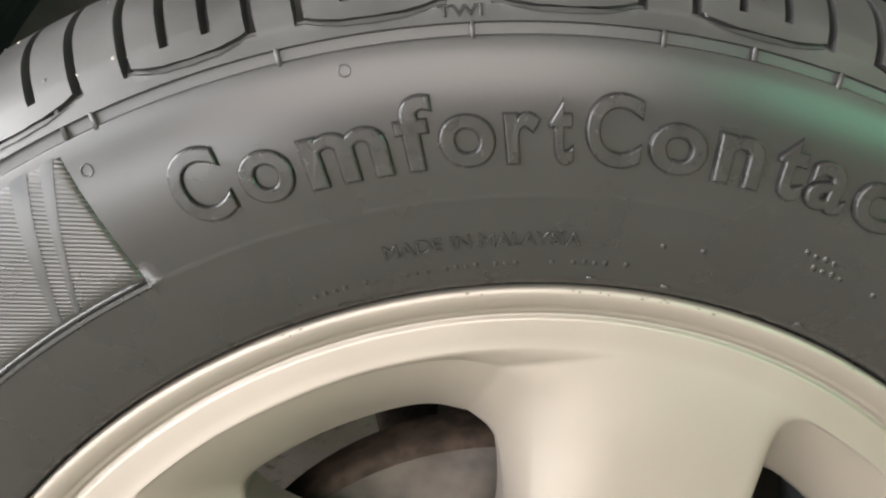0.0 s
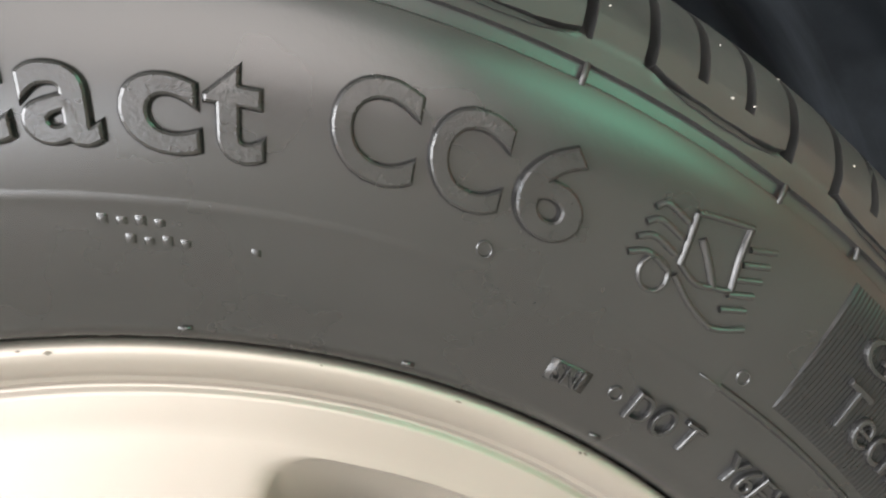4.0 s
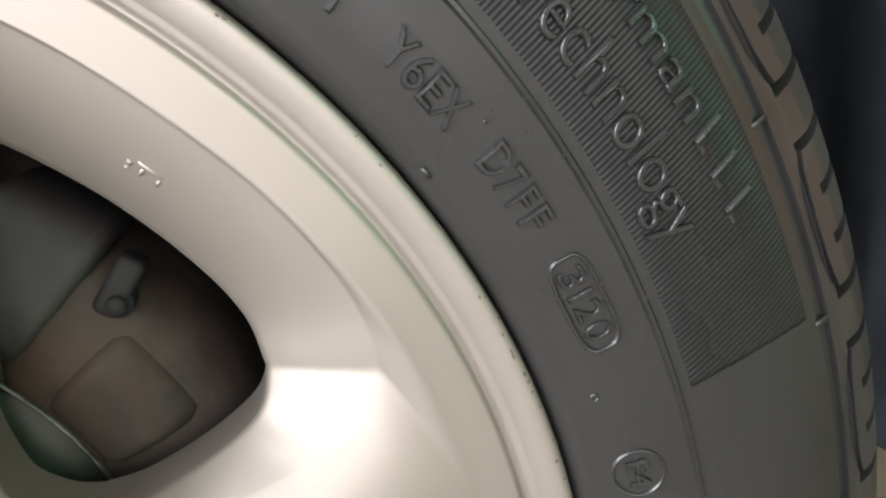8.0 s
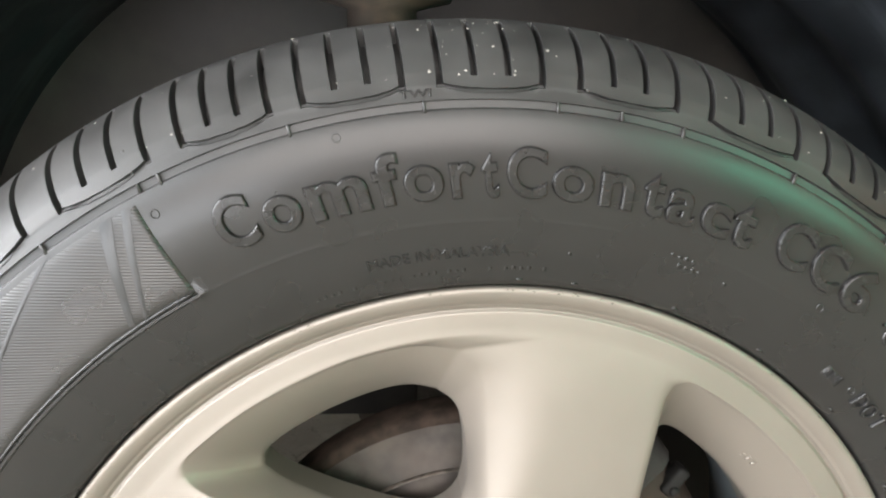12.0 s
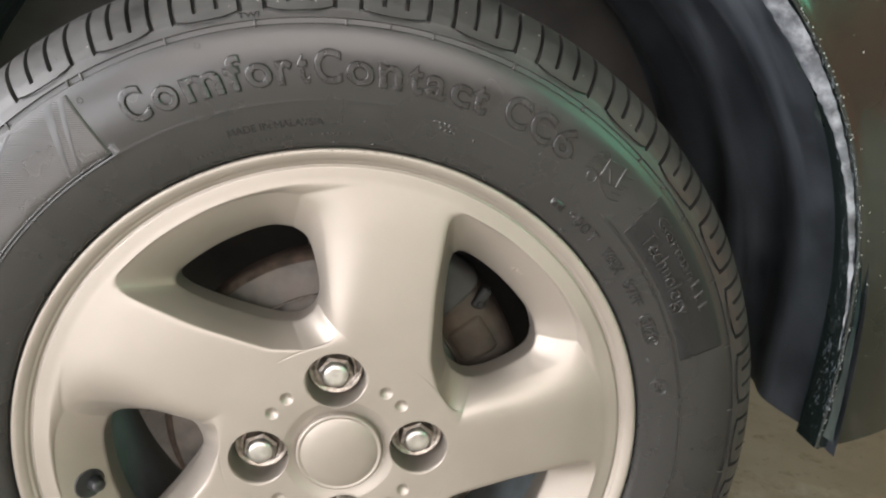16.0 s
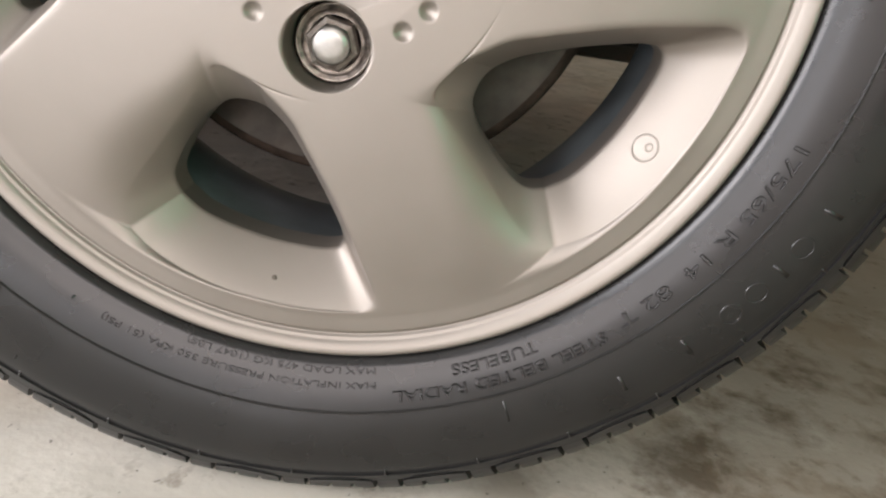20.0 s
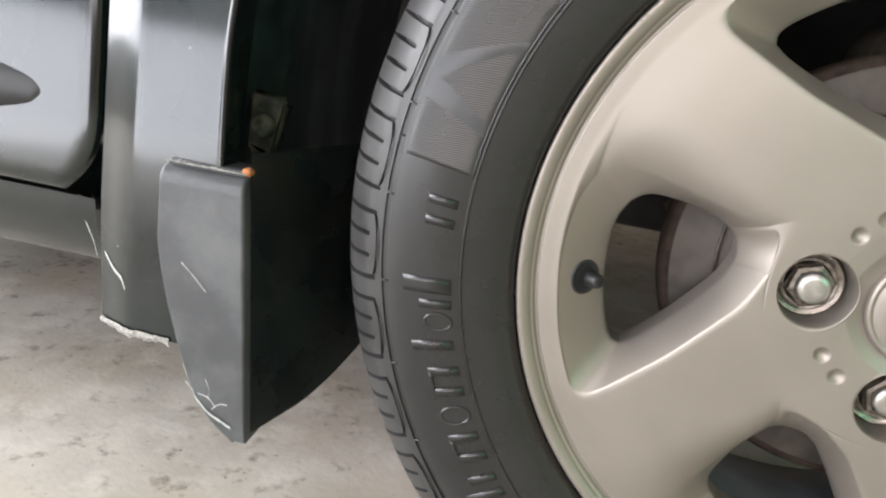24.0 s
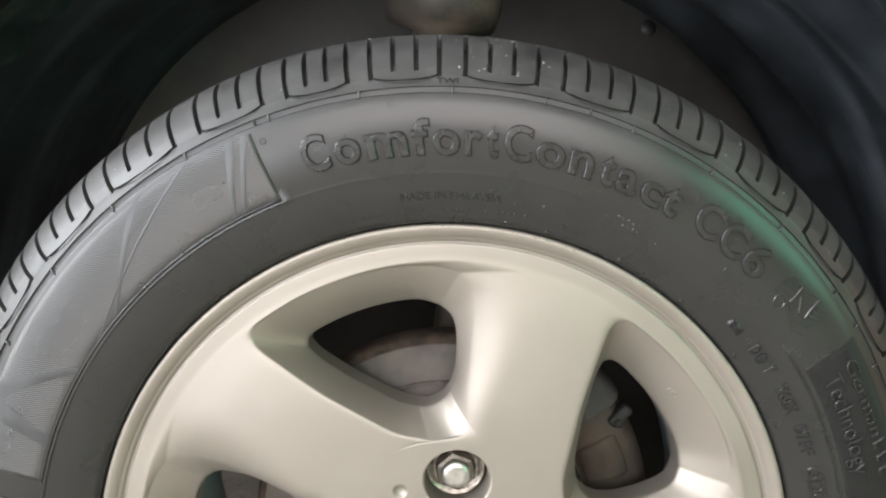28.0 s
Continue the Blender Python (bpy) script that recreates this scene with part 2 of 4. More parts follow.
FLOOR = 0.0130
streaks(DISC, (0.075, 0.055, 0.04), (30, 5, 30), 0.45, 0.75, 0.6)
streaks(LINER, (0.14, 0.16, 0.185), (4, 38, 4), 0.50, 0.76, 0.38)
streaks(INNER, (0.09, 0.10, 0.085), (40, 60, 6), 0.48, 0.75, 0.6)
streaks(PAINT, (0.16, 0.16, 0.155), (300, 300, 300), 0.70, 0.75, 0.6)
stain_shade_concrete(CONCRETE)
WING = material("brown_dusty_inner_wing", (0.028, 0.026, 0.024), 0.6, scale=14, vary=0.4, bump=0.2, bump_scale=200, dust=(0.075, 0.062, 0.05), dust_amount=0.4, dust_scale=7)
CRUST = material("dried_mud", (0.24, 0.23, 0.21), 0.9, scale=500, vary=0.4, bump=0.5, bump_scale=900)
STRUT_PAINT = material("dusty_strut_paint", (0.034, 0.028, 0.023), 0.6, scale=40, vary=0.3, bump=0.3, bump_scale=300, dust=(0.16, 0.11, 0.07), dust_amount=0.5, dust_scale=30)
# lighter rubber colour that stands in for the streaks' sheen
PAINTED_SHEEN = material("painted_sheen_rubber", (0.030, 0.031, 0.033), 0.36, spec=0.6, scale=60, vary=0.2)
GRIT = material("pale_grit", (0.34, 0.32, 0.29), 0.9, scale=300, vary=0.2)
SHEET = material("dark_flap_sheet", (0.004, 0.007, 0.0065), 0.28, scale=20, vary=0.4, dust=(0.045, 0.038, 0.028), dust_amount=0.35, dust_scale=22)
BLACK_RUBBER = material("dusty_boot_rubber", (0.016, 0.0155, 0.015), 0.65, spec=0.15, scale=60, vary=0.3)
SCUFF = material("chalky_scuff", (0.075, 0.088, 0.102), 0.8, scale=300, vary=0.4)
BARREL = material("dusty_wheel_barrel", (0.15, 0.17, 0.18), 0.45, scale=30, vary=0.3, dust=(0.08, 0.07, 0.06), dust_amount=0.3, dust_scale=20)
RING = material("brown_rust_ring", (0.030, 0.0215, 0.0165), 0.8, spec=0.1, scale=120, vary=0.4, bump=0.3, bump_scale=500)
NUT = material("dull_nut_steel", (0.14, 0.125, 0.108), 0.42, metal=0.8, scale=300, vary=0.4, bump=0.2, bump_scale=900, dust=(0.09, 0.055, 0.035), dust_amount=0.5, dust_scale=160)
WALL = material("painted_wall", (0.62, 0.58, 0.52), 0.8, scale=3, vary=0.08)
WALL_DARK = material("terracotta_paint", (0.33, 0.155, 0.09), 0.7, scale=3, vary=0.15)
ROOF = material("carport_roof_sheet", (0.45, 0.44, 0.42), 0.7, scale=3, vary=0.08)

# ---- mesh helpers ----
HUB = 0.283


def wheel_point(r, a, y):
    """A place on the wheel: radius, degrees from +x, depth into the car."""
    return (r * math.cos(radians(a)), y, HUB + r * math.sin(radians(a)))


def part(name, verts, faces, mat, parent, label="", smooth=True, recalc=True):
    me = bpy.data.meshes.new(name)
    me.from_pydata([tuple(v) for v in verts], [], faces)
    bm = bmesh.new()
    bm.from_mesh(me)
    bmesh.ops.remove_doubles(bm, verts=bm.verts, dist=2e-6)
    if recalc:
        bmesh.ops.recalc_face_normals(bm, faces=bm.faces)
    bm.to_mesh(me)
    bm.free()
    if smooth:
        me.shade_smooth()
    me.materials.append(mat)
    ob = new(name, me)
    if parent:
        ob.parent = parent
    if label:
        tagged(ob, label)
    return ob


def grid_faces(rows, cols, closed=False):
    out = []
    for i in range(rows - 1):
        for j in range(cols if closed else cols - 1):
            k = (j + 1) % cols
            out.append((i * cols + j, i * cols + k, (i + 1) * cols + k, (i + 1) * cols + j))
    return out


def revolve(profile, count, centre=(0.0, HUB), start=0.0):
    """Verts and faces of a profile of (r, y), turned about the axle."""
    verts = [(centre[0] + r * math.cos(2 * math.pi * j / count + start), y, centre[1] + r * math.sin(2 * math.pi * j / count + start)) for r, y in profile for j in range(count)]
    return verts, grid_faces(len(profile), count, True)


def box(cx, cy, cz, sx, sy, sz, bevel=0.0):
    bm = bmesh.new()
    bmesh.ops.create_cube(bm, size=1.0, matrix=Matrix.Translation((cx, cy, cz)) @ Matrix.Diagonal((sx, sy, sz, 1)))
    if bevel:
        bmesh.ops.bevel(bm, geom=bm.edges[:], offset=bevel, segments=3, affect="EDGES", profile=0.5)
    v = [tuple(p.co) for p in bm.verts]
    f = [tuple(p.index for p in q.verts) for q in bm.faces]
    bm.free()
    return v, f


def merge(*pieces):
    v, f = [], []
    for pv, pf in pieces:
        f += [tuple(i + len(v) for i in q) for q in pf]
        v += list(pv)
    return v, f


def smooth_line(points, count):
    """count + 1 places, evenly spaced along a curve through the points."""
    p = np.array(points, float)
    q = np.vstack([2 * p[0] - p[1], p, 2 * p[-1] - p[-2]])
    fine = []
    for i in range(1, len(q) - 2):
        for t in np.linspace(0, 1, 24, endpoint=False):
            a, b, c, d = q[i - 1], q[i], q[i + 1], q[i + 2]
            fine.append(0.5 * (2 * b + (c - a) * t + (2 * a - 5 * b + 4 * c - d) * t**2 + (3 * b - a - 3 * c + d) * t**3))
    fine.append(p[-1])
    fine = np.array(fine)
    s = np.r_[0, np.cumsum(np.linalg.norm(np.diff(fine, axis=0), axis=1))]
    want = np.linspace(0, s[-1], count + 1)
    return np.stack([np.interp(want, s, fine[:, k]) for k in range(fine.shape[1])], 1)


def polar(points):
    """Millimetres and degrees to metres in the wheel's plane."""
    return [(r / 1000 * math.cos(radians(a)), r / 1000 * math.sin(radians(a))) for r, a in points]


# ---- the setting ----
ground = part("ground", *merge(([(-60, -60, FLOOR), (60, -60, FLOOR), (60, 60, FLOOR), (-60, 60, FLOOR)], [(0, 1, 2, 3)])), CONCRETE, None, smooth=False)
tagged(ground, "pale worn concrete floor with dirt, damp stains and painted shade", "floor", kind="structure")
# unseen roof, reaching well forward to keep the high sky out of reflections
roof = part("ceiling", *box(0.0, 0.1, 2.65, 9.0, 6.8, 0.08), ROOF, None, smooth=False)
tagged(roof, "unseen carport roof, carried forward to block the sky", "ceiling", kind="structure")
back = part("wall_north", *box(0.0, 3.4, 1.3, 9.0, 0.12, 2.6), WALL, None, smooth=False)
tagged(back, "plain painted wall behind the car", "wall", kind="structure")
east = part("wall_east", *box(2.3, -0.6, 1.2, 0.12, 7.6, 2.4), WALL_DARK, None, smooth=False)
tagged(east, "plain terracotta wall along the carport", "wall", kind="structure")
# unseen wall, added to darken what the paint and tyre reflect
sky_wall = part("sky_block_wall", *box(-1.6, -4.9, 1.3, 10.4, 0.1, 2.6), WALL_DARK, None, smooth=False)
tagged(sky_wall, "unseen brown wall added to block the low sky", "wall", kind="structure")



def parked_vehicle():
    """A dark car across the drive, seen only as a reflection in the paint."""
    root = tagged(new("parked_car"), "dark parked car across the drive", "car")
    shape = [(-2.0, 0.30, 0.62), (-1.9, 0.22, 0.88), (-1.1, 0.20, 0.95), (-0.5, 0.20, 1.40), (0.8, 0.20, 1.42), (1.5, 0.20, 1.0), (2.0, 0.24, 0.90), (2.1, 0.32, 0.60)]
    verts = [(x, y, z) for y in (-0.8, 0.8) for x, lo, hi in shape for z in (lo, hi)]
    n = len(shape)
    faces = []
    for k in (0, 2 * n):
        faces += [(k + 2 * i, k + 2 * i + 2, k + 2 * i + 3, k + 2 * i + 1) for i in range(n - 1)]
    for i in range(n - 1):
        for o in (0, 1):
            faces.append((2 * i + o, 2 * i + 2 + o, 2 * n + 2 * i + 2 + o, 2 * n + 2 * i + o))
    faces += [(0, 1, 2 * n + 1, 2 * n), (2 * n - 2, 2 * n - 1, 4 * n - 1, 4 * n - 2)]
    part("body", verts, faces, PAINT, root, smooth=False)
    for x in (-1.25, 1.3):
        for y in (-0.72, 0.72):
            tread = part("wheel", *revolve([(0.0, -0.1), (0.24, -0.1), (0.31, -0.08), (0.31, 0.08), (0.24, 0.1), (0.0, 0.1)], 24, (0.0, 0.0)), TREAD, root)
            tread.matrix_basis = pose(x, y, 0.31)
    root.matrix_basis = pose(-3.7, -3.4, FLOOR, 0, 0, 6)
    return root


parked_vehicle()
car = tagged(new("car"), "parked dark green car with champagne alloy wheel and scuffed arch edge", "car")

# ---- the wheel ----
FACET = 65.4          # the first spoke edge; five spokes, 72 degrees apart
BASE_R = [0.0275, 0.031, 0.036, 0.045, 0.060, 0.075, 0.100, 0.130, 0.155, 0.170, 0.176]
BASE_Y = [0.0166, 0.0156, 0.0138, 0.0130, 0.0126, 0.0122, 0.0118, 0.0122, 0.0135, 0.0152, 0.0158]
DIMPLES = [(0.0506, q + s * 7.6) for q in (45, 135, 225, 315) for s in (-1, 1)]


FINE_R = np.linspace(0.020, 0.190, 341)
FINE_Y = np.interp(FINE_R, BASE_R, BASE_Y)
BLUR_Y = np.convolve(np.pad(FINE_Y, 16, mode="edge"), np.ones(33) / 33, mode="valid")
KEEP = np.clip((FINE_R - 0.040) / 0.02, 0, 1) * np.clip((0.176 - FINE_R) / 0.006, 0, 1)
FINE_Y = FINE_Y + (BLUR_Y - FINE_Y) * KEEP


def face_depth(x, z):
    return float(np.interp(math.hypot(x, z), FINE_R, FINE_Y))


def dimple_depth(x, z):
    deep = 0.0
    for r, a in DIMPLES:
        d = math.hypot(x - r * math.cos(radians(a)), z - r * math.sin(radians(a)))
        if d < 0.0040:
            deep = max(deep, 0.0021 * (1 - (d / 0.0040) ** 2))
    return deep


def spoke_sector():
    """One fifth of the rim's face round its window, in its own plane: (x, z, depth)."""
    n_in, n_side, n_out = 80, 60, 80
    crest = [smooth_line(polar(s), n) for s, n in (
        ([(75.2, -33), (83, -21), (95, -14.3), (105, -10.6), (122, -6.0), (147, -2.3), (163, -0.8), (169.5, -1.1)], n_side),
        ([(169.5, -1.1), (172.4, -2.6), (173.6, -5.5), (173.8, -14), (173.8, -24), (173.5, -31), (172.2, -37), (168.3, -42.2)], n_out),
        ([(168.3, -42.2), (158, -45.0), (145, -46.0), (130, -46.2), (112, -46.6), (96, -47.2), (84, -48.2)], n_side),
        ([(84, -48.2), (78, -46.5), (75, -40.5), (75.2, -33)], n_in))]
    hole = [smooth_line(polar(s), n) for s, n in (
        ([(87.6, -30), (91, -25), (96, -21), (105, -16.4), (117, -12), (135, -7.8), (144.5, -6.8)], n_side),
        ([(144.5, -6.8), (148.6, -8.2), (150.0, -12), (150.3, -20), (150.3, -28), (149.6, -34), (146.2, -38.6)], n_out),
        ([(146.2, -38.6), (141, -41.0), (134, -42.2), (120, -43), (106, -42.9), (96, -41.4)], n_side),
        ([(96, -41.4), (91, -38.8), (87.6, -34), (87.6, -30)], n_in))]
    b = 13.8
    rim = [np.array(polar([(73 + 103 * i / n_side, b) for i in range(n_side + 1)])),
           np.array(polar([(176, b - 72 * i / n_out) for i in range(n_out + 1)])),
           np.array(polar([(176 - 103 * i / n_side, b - 72) for i in range(n_side + 1)])),
           np.array(polar([(73, b - 72 + 72 * i / n_in) for i in range(n_in + 1)]))]
    side = np.concatenate([np.full(len(a) - 1, k) for k, a in enumerate(crest)])
    crest, hole, rim = (np.concatenate([a[:-1] for a in s]) for s in (crest, hole, rim))
    count = len(crest)
    # how softly the spoke rolls into the pocket: sharp on the leading side, rounded on the other
    soft = np.where(side == 2, 1.0, 0.0).astype(float)
    soft[side == 3] = np.linspace(1.0, 0.0, int((side == 3).sum())) ** 1.6
    soft[side == 1] = np.linspace(0.0, 1.0, int((side == 1).sum())) ** 5
    for _ in range(40):
        soft = (np.roll(soft, 1) + soft + np.roll(soft, -1)) / 3
    loops = []
    cr, ca = np.hypot(*crest.T), np.arctan2(crest[:, 1], crest[:, 0])
    rr, ra = np.hypot(*rim.T), np.arctan2(rim[:, 1], rim[:, 0])
    # the window's edge lies deepest under the outer slope
    floor = np.select([side == 1, side == 0], [0.0370, 0.0345], 0.0315)
    for _ in range(60):
        floor = (np.roll(floor, 1) + floor + np.roll(floor, -1)) / 3
    gap = np.linalg.norm(rim - crest, axis=1)
    reach = np.minimum(0.030, gap)
    reach[side == 2] *= np.interp(np.linspace(0, 1, n_side), [0, 0.25, 0.5, 1.0], [0.75, 1.0, 1.0, 0.30])
    width = np.linalg.norm(hole - crest, axis=1)
    top = np.array([face_depth(*p) for p in crest])

    def even(values, times=160):
        """Evens out a height along the ring, so that the sharp side turns into the rounded one without a fold."""
        for _ in range(times):
            values = (np.roll(values, 1) + values + np.roll(values, -1)) / 3
        return values

    def rolled(j, s):
        """The rounded side: one curve from the flat face, steepening down to the window's edge."""
        return (floor[j] - top[j]) * max(0.0, s / (reach[j] + width[j])) ** 2.4

    for t in (1.0, 0.85, 0.7, 0.56, 0.44, 0.33, 0.24, 0.16, 0.10, 0.05, 0.02):
        r, a = cr + (rr - cr) * t, ca + (ra - ca) * t
        sunk = [0.0007 * max(0.0, 1 - gap[j] * t / 0.0035) ** 2 * (1 - t) * (1 - soft[j]) + rolled(j, reach[j] - gap[j] * t) * soft[j] for j in range(count)]
        sunk = even(np.array(sunk)) if t < 1 else np.zeros(count)
        loops.append([(x, z, face_depth(x, z) + deep) for x, z, deep in zip(r * np.cos(a), r * np.sin(a), sunk)])
    for t in (0.0, 0.03, 0.08, 0.16, 0.26, 0.38, 0.5, 0.62, 0.74, 0.85, 0.94, 1.0):
        hard = 0.0007 + (floor - top - 0.0007) * (0.8 * t + 0.2 * t * t)
        round_side = np.array([rolled(j, reach[j] + width[j] * t) for j in range(count)])
        sunk = even(hard * (1 - soft) + round_side * soft)
        loops.append([(*p, deep) for p, deep in zip(crest + (hole - crest) * t, top + sunk)])
    middle = hole.mean(0)
    edge = [p[2] for p in loops[-1]]
    for inset, y in ((0.0, 0.0012), (0.0004, 0.006), (0.0, 0.016)):
        loops.append([(*(hole[j] + (hole[j] - middle) * inset * 10), edge[j] + y) for j in range(count)])
    return loops, count


def hub_quarter():
    """A quarter of the hub round one bolt hole: (x, z, depth)."""
    n_in, n_side, n_out = 40, 50, 100
    loop = polar([(27.5, -45 + 90 * i / n_in) for i in range(n_in)]) + polar([(27.5 + 45.5 * i / n_side, 45) for i in range(n_side)])
    loop += polar([(73, 45 - 90 * i / n_out) for i in range(n_out)]) + polar([(73 - 45.5 * i / n_side, -45) for i in range(n_side)])
    loop = np.array(loop)
    centre = np.array([0.0505, 0.0])
    away = loop - centre
    edge = centre + 0.0187 * away / np.linalg.norm(away, axis=1)[:, None]
    loops = []
    for t in np.r_[np.linspace(1, 0.06, 27), 0.03]:
        loops.append([(*p, face_depth(*p)) for p in edge + (loop - edge) * t])
    for shrink, y in ((0.0187, 0.0132), (0.0184, 0.0138), (0.0182, 0.0150), (0.0178, 0.034), (0.0170, 0.0395), (0.004, 0.0396)):
        loops.append([(*(centre + shrink * d / np.linalg.norm(d)), y) for d in away])
    return loops, len(loop)


def rim_face():
    verts, faces = [], []

    def lay(loops, count, turn, dimples):
        at = len(verts)
        c, s = math.cos(radians(turn)), math.sin(radians(turn))
        for ring in loops:
            for x, z, y in ring:
                X, Z = x * c - z * s, x * s + z * c
                verts.append((X, y + (dimple_depth(X, Z) if dimples else 0.0), HUB + Z))
        faces.extend(tuple(i + at for i in f) for f in grid_faces(len(loops), count, True))

    sector, quarter = spoke_sector(), hub_quarter()
    for k in range(5):
        lay(*sector, FACET + 72 * k, False)
    for k in range(4):
        lay(*quarter, 90 * k, True)
    lip = [(0.176, 0.0158), (0.1790, 0.0159), (0.1835, 0.0158), (0.1845, 0.0159), (0.1849, 0.0167), (0.1858, 0.0168), (0.1862, 0.0158), (0.1872, 0.0147), (0.1878, 0.0147), (0.1884, 0.0139),
           (0.1898, 0.0128), (0.1915, 0.0119), (0.1932, 0.0113), (0.1945, 0.0114), (0.1953, 0.0122), (0.1955, 0.0137), (0.1950, 0.0165), (0.1900, 0.0230), (0.1800, 0.0300), (0.1780, 0.0420)]
    v, f = revolve(lip, 400, start=radians(FACET + 13.8))
    return merge((verts, faces), (v, f))


def lathe_part(name, profile, count, mat, parent, label="", centre=(0.0, HUB)):
    return part(name, *revolve(profile, count, centre), mat, parent, label)


wheel = lathe_part("wheel", [(0.178, 0.040), (0.172, 0.046), (0.163, 0.052), (0.160, 0.075), (0.160, 0.110), (0.170, 0.130), (0.172, 0.150), (0.190, 0.158), (0.1935, 0.160), (0.1935, 0.163), (0.174, 0.166), (0.168, 0.150), (0.156, 0.112), (0.156, 0.070), (0.160, 0.050), (0.172, 0.040)], 120, BARREL, car, "alloy wheel with five swept spokes and four nuts")
part("rim_face", *rim_face(), SILVER, wheel, "champagne silver five spoke alloy face with chipped lip")
lathe_part("center_cap", [(0.0, 0.0098), (0.006, 0.0099), (0.012, 0.0103), (0.018, 0.0110), (0.0225, 0.0119), (0.0240, 0.0125), (0.0246, 0.0128), (0.0252, 0.0123), (0.0262, 0.0120), (0.0270, 0.0124), (0.0274, 0.0136), (0.0275, 0.0200)], 96, SILVER, wheel, "plain domed silver centre cap")
lathe_part("hub_carrier", [(0.0, 0.050), (0.060, 0.050), (0.070, 0.056), (0.072, 0.085), (0.0, 0.085)], 64, IRON, wheel)


def lug_nut(a):
    cx, cz = 0.0505 * math.cos(radians(a)), HUB + 0.0505 * math.sin(radians(a))
    seat = revolve([(0.0176, 0.0340), (0.0172, 0.0300), (0.0162, 0.0290), (0.0158, 0.0300), (0.0146, 0.0296), (0.0142, 0.0306), (0.0118, 0.0304)], 40, (cx, cz))
    part("lug_nut", *seat, STEEL, wheel, "dull steel wheel nut deep in its hole")
    hexa = []
    for r, y in ((0.0122, 0.036), (0.0122, 0.0255), (0.0114, 0.0236), (0.0090, 0.0230)):
        for j in range(6):
            p = a + 17 + 60 * j
            hexa.append((cx + r * math.cos(radians(p)), y, cz + r * math.sin(radians(p))))
    part("nut_hexagon", hexa, grid_faces(4, 6, True), NUT, wheel, smooth=False)
    lathe_part("nut_end", [(0.0, 0.0188), (0.0045, 0.0189), (0.0072, 0.0193), (0.0081, 0.0204), (0.0083, 0.0240)], 32, BRIGHT, wheel, "bright round nut end", (cx, cz))


for bolt in (90.5, 180.5, 0.5, 270.5):
    lug_nut(bolt)

# tyre profile from bead to bead, (radius, depth)
SIDE = [(0.1800, 0.0260), (0.1930, 0.0225), (0.1955, 0.0160), (0.1961, 0.0126), (0.1974, 0.0098), (0.2000, 0.0081), (0.2010, 0.0078), (0.2040, 0.0062), (0.2080, 0.0046), (0.2130, 0.0030), (0.2180, 0.0017), (0.2208, 0.0011),
        (0.2213, 0.0002), (0.2221, 0.0002), (0.2226, 0.0008), (0.2280, -0.0003), (0.2340, -0.0010), (0.2400, -0.0014), (0.2460, -0.0014), (0.2520, -0.0008), (0.2568, 0.0001), (0.2574, 0.0004), (0.2578, 0.0018), (0.2604, 0.0024), (0.2608, 0.0012), (0.2625, 0.0018)]
SHOULDER = [(0.2640, 0.0024), (0.2649, 0.0027), (0.2653, 0.0028), (0.2661, 0.0031), (0.2665, 0.0033), (0.2685, 0.0042), (0.2700, 0.0050), (0.2706, 0.0054), (0.2735, 0.0078), (0.2770, 0.0112), (0.2798, 0.0147), (0.2822, 0.0187), (0.2844, 0.0233), (0.2864, 0.0283), (0.2880, 0.0335), (0.2892, 0.0390), (0.2899, 0.0430)]
CROWN = [(0.2902, 0.0455), (0.2902, 0.0460), (0.2850, 0.0463), (0.2850, 0.0500), (0.2905, 0.0504), (0.2909, 0.0620), (0.2912, 0.0700), (0.2912, 0.0705), (0.2855, 0.0710), (0.2855, 0.0760), (0.2914, 0.0764), (0.2915, 0.0900), (0.2914, 0.1000), (0.2855, 0.1004), (0.2855, 0.1055), (0.2912, 0.1060),
         (0.2909, 0.1180), (0.2905, 0.1250), (0.2840, 0.1256), (0.2840, 0.1324), (0.2902, 0.1330), (0.2893, 0.1430), (0.2870, 0.1540), (0.2800, 0.1650), (0.2680, 0.1730), (0.2400, 0.1770), (0.2150, 0.1740), (0.1960, 0.1620)]
SIDE_R, SIDE_Y = [p[0] for p in SIDE[4:]] + [p[0] for p in SHOULDER], [p[1] for p in SIDE[4:]] + [p[1] for p in SHOULDER]


def side_depth(r):
    """The sidewall's plain surface, without its fine rib and groove."""
    return float(np.interp(r, [0.199, 0.204, 0.208, 0.213, 0.218, 0.2222, 0.228, 0.234, 0.240, 0.246, 0.252, 0.2588, 0.266, 0.2735, 0.2795], [0.0089, 0.0062, 0.0046, 0.0030, 0.0017, 0.0008, -0.0003, -0.0010, -0.0014, -0.0014, -0.0008, 0.0006, 0.0031, 0.0078, 0.0144]))


def settle(x, y, z):
    """The car's weight: the rim hangs low and forward in its tyre, which lies flat on the ground and bulges above it."""
    k = min(1.0, max(0.0, (math.hypot(x, z - HUB) - 0.200) / 0.055))
    k = k * k * (3 - 2 * k)
    x, z = x - 0.0045 * k, z + 0.0045 * k
    near = max(0.0, 1 - max(0.0, z - FLOOR) / 0.075) * max(0.0, 1 - abs(x) / 0.20)
    if y < 0.09:
        y -= 0.006 * near * max(0.0, 1 - abs(z - 0.04) / 0.05)
    return x, y, max(z, FLOOR + 0.0004)


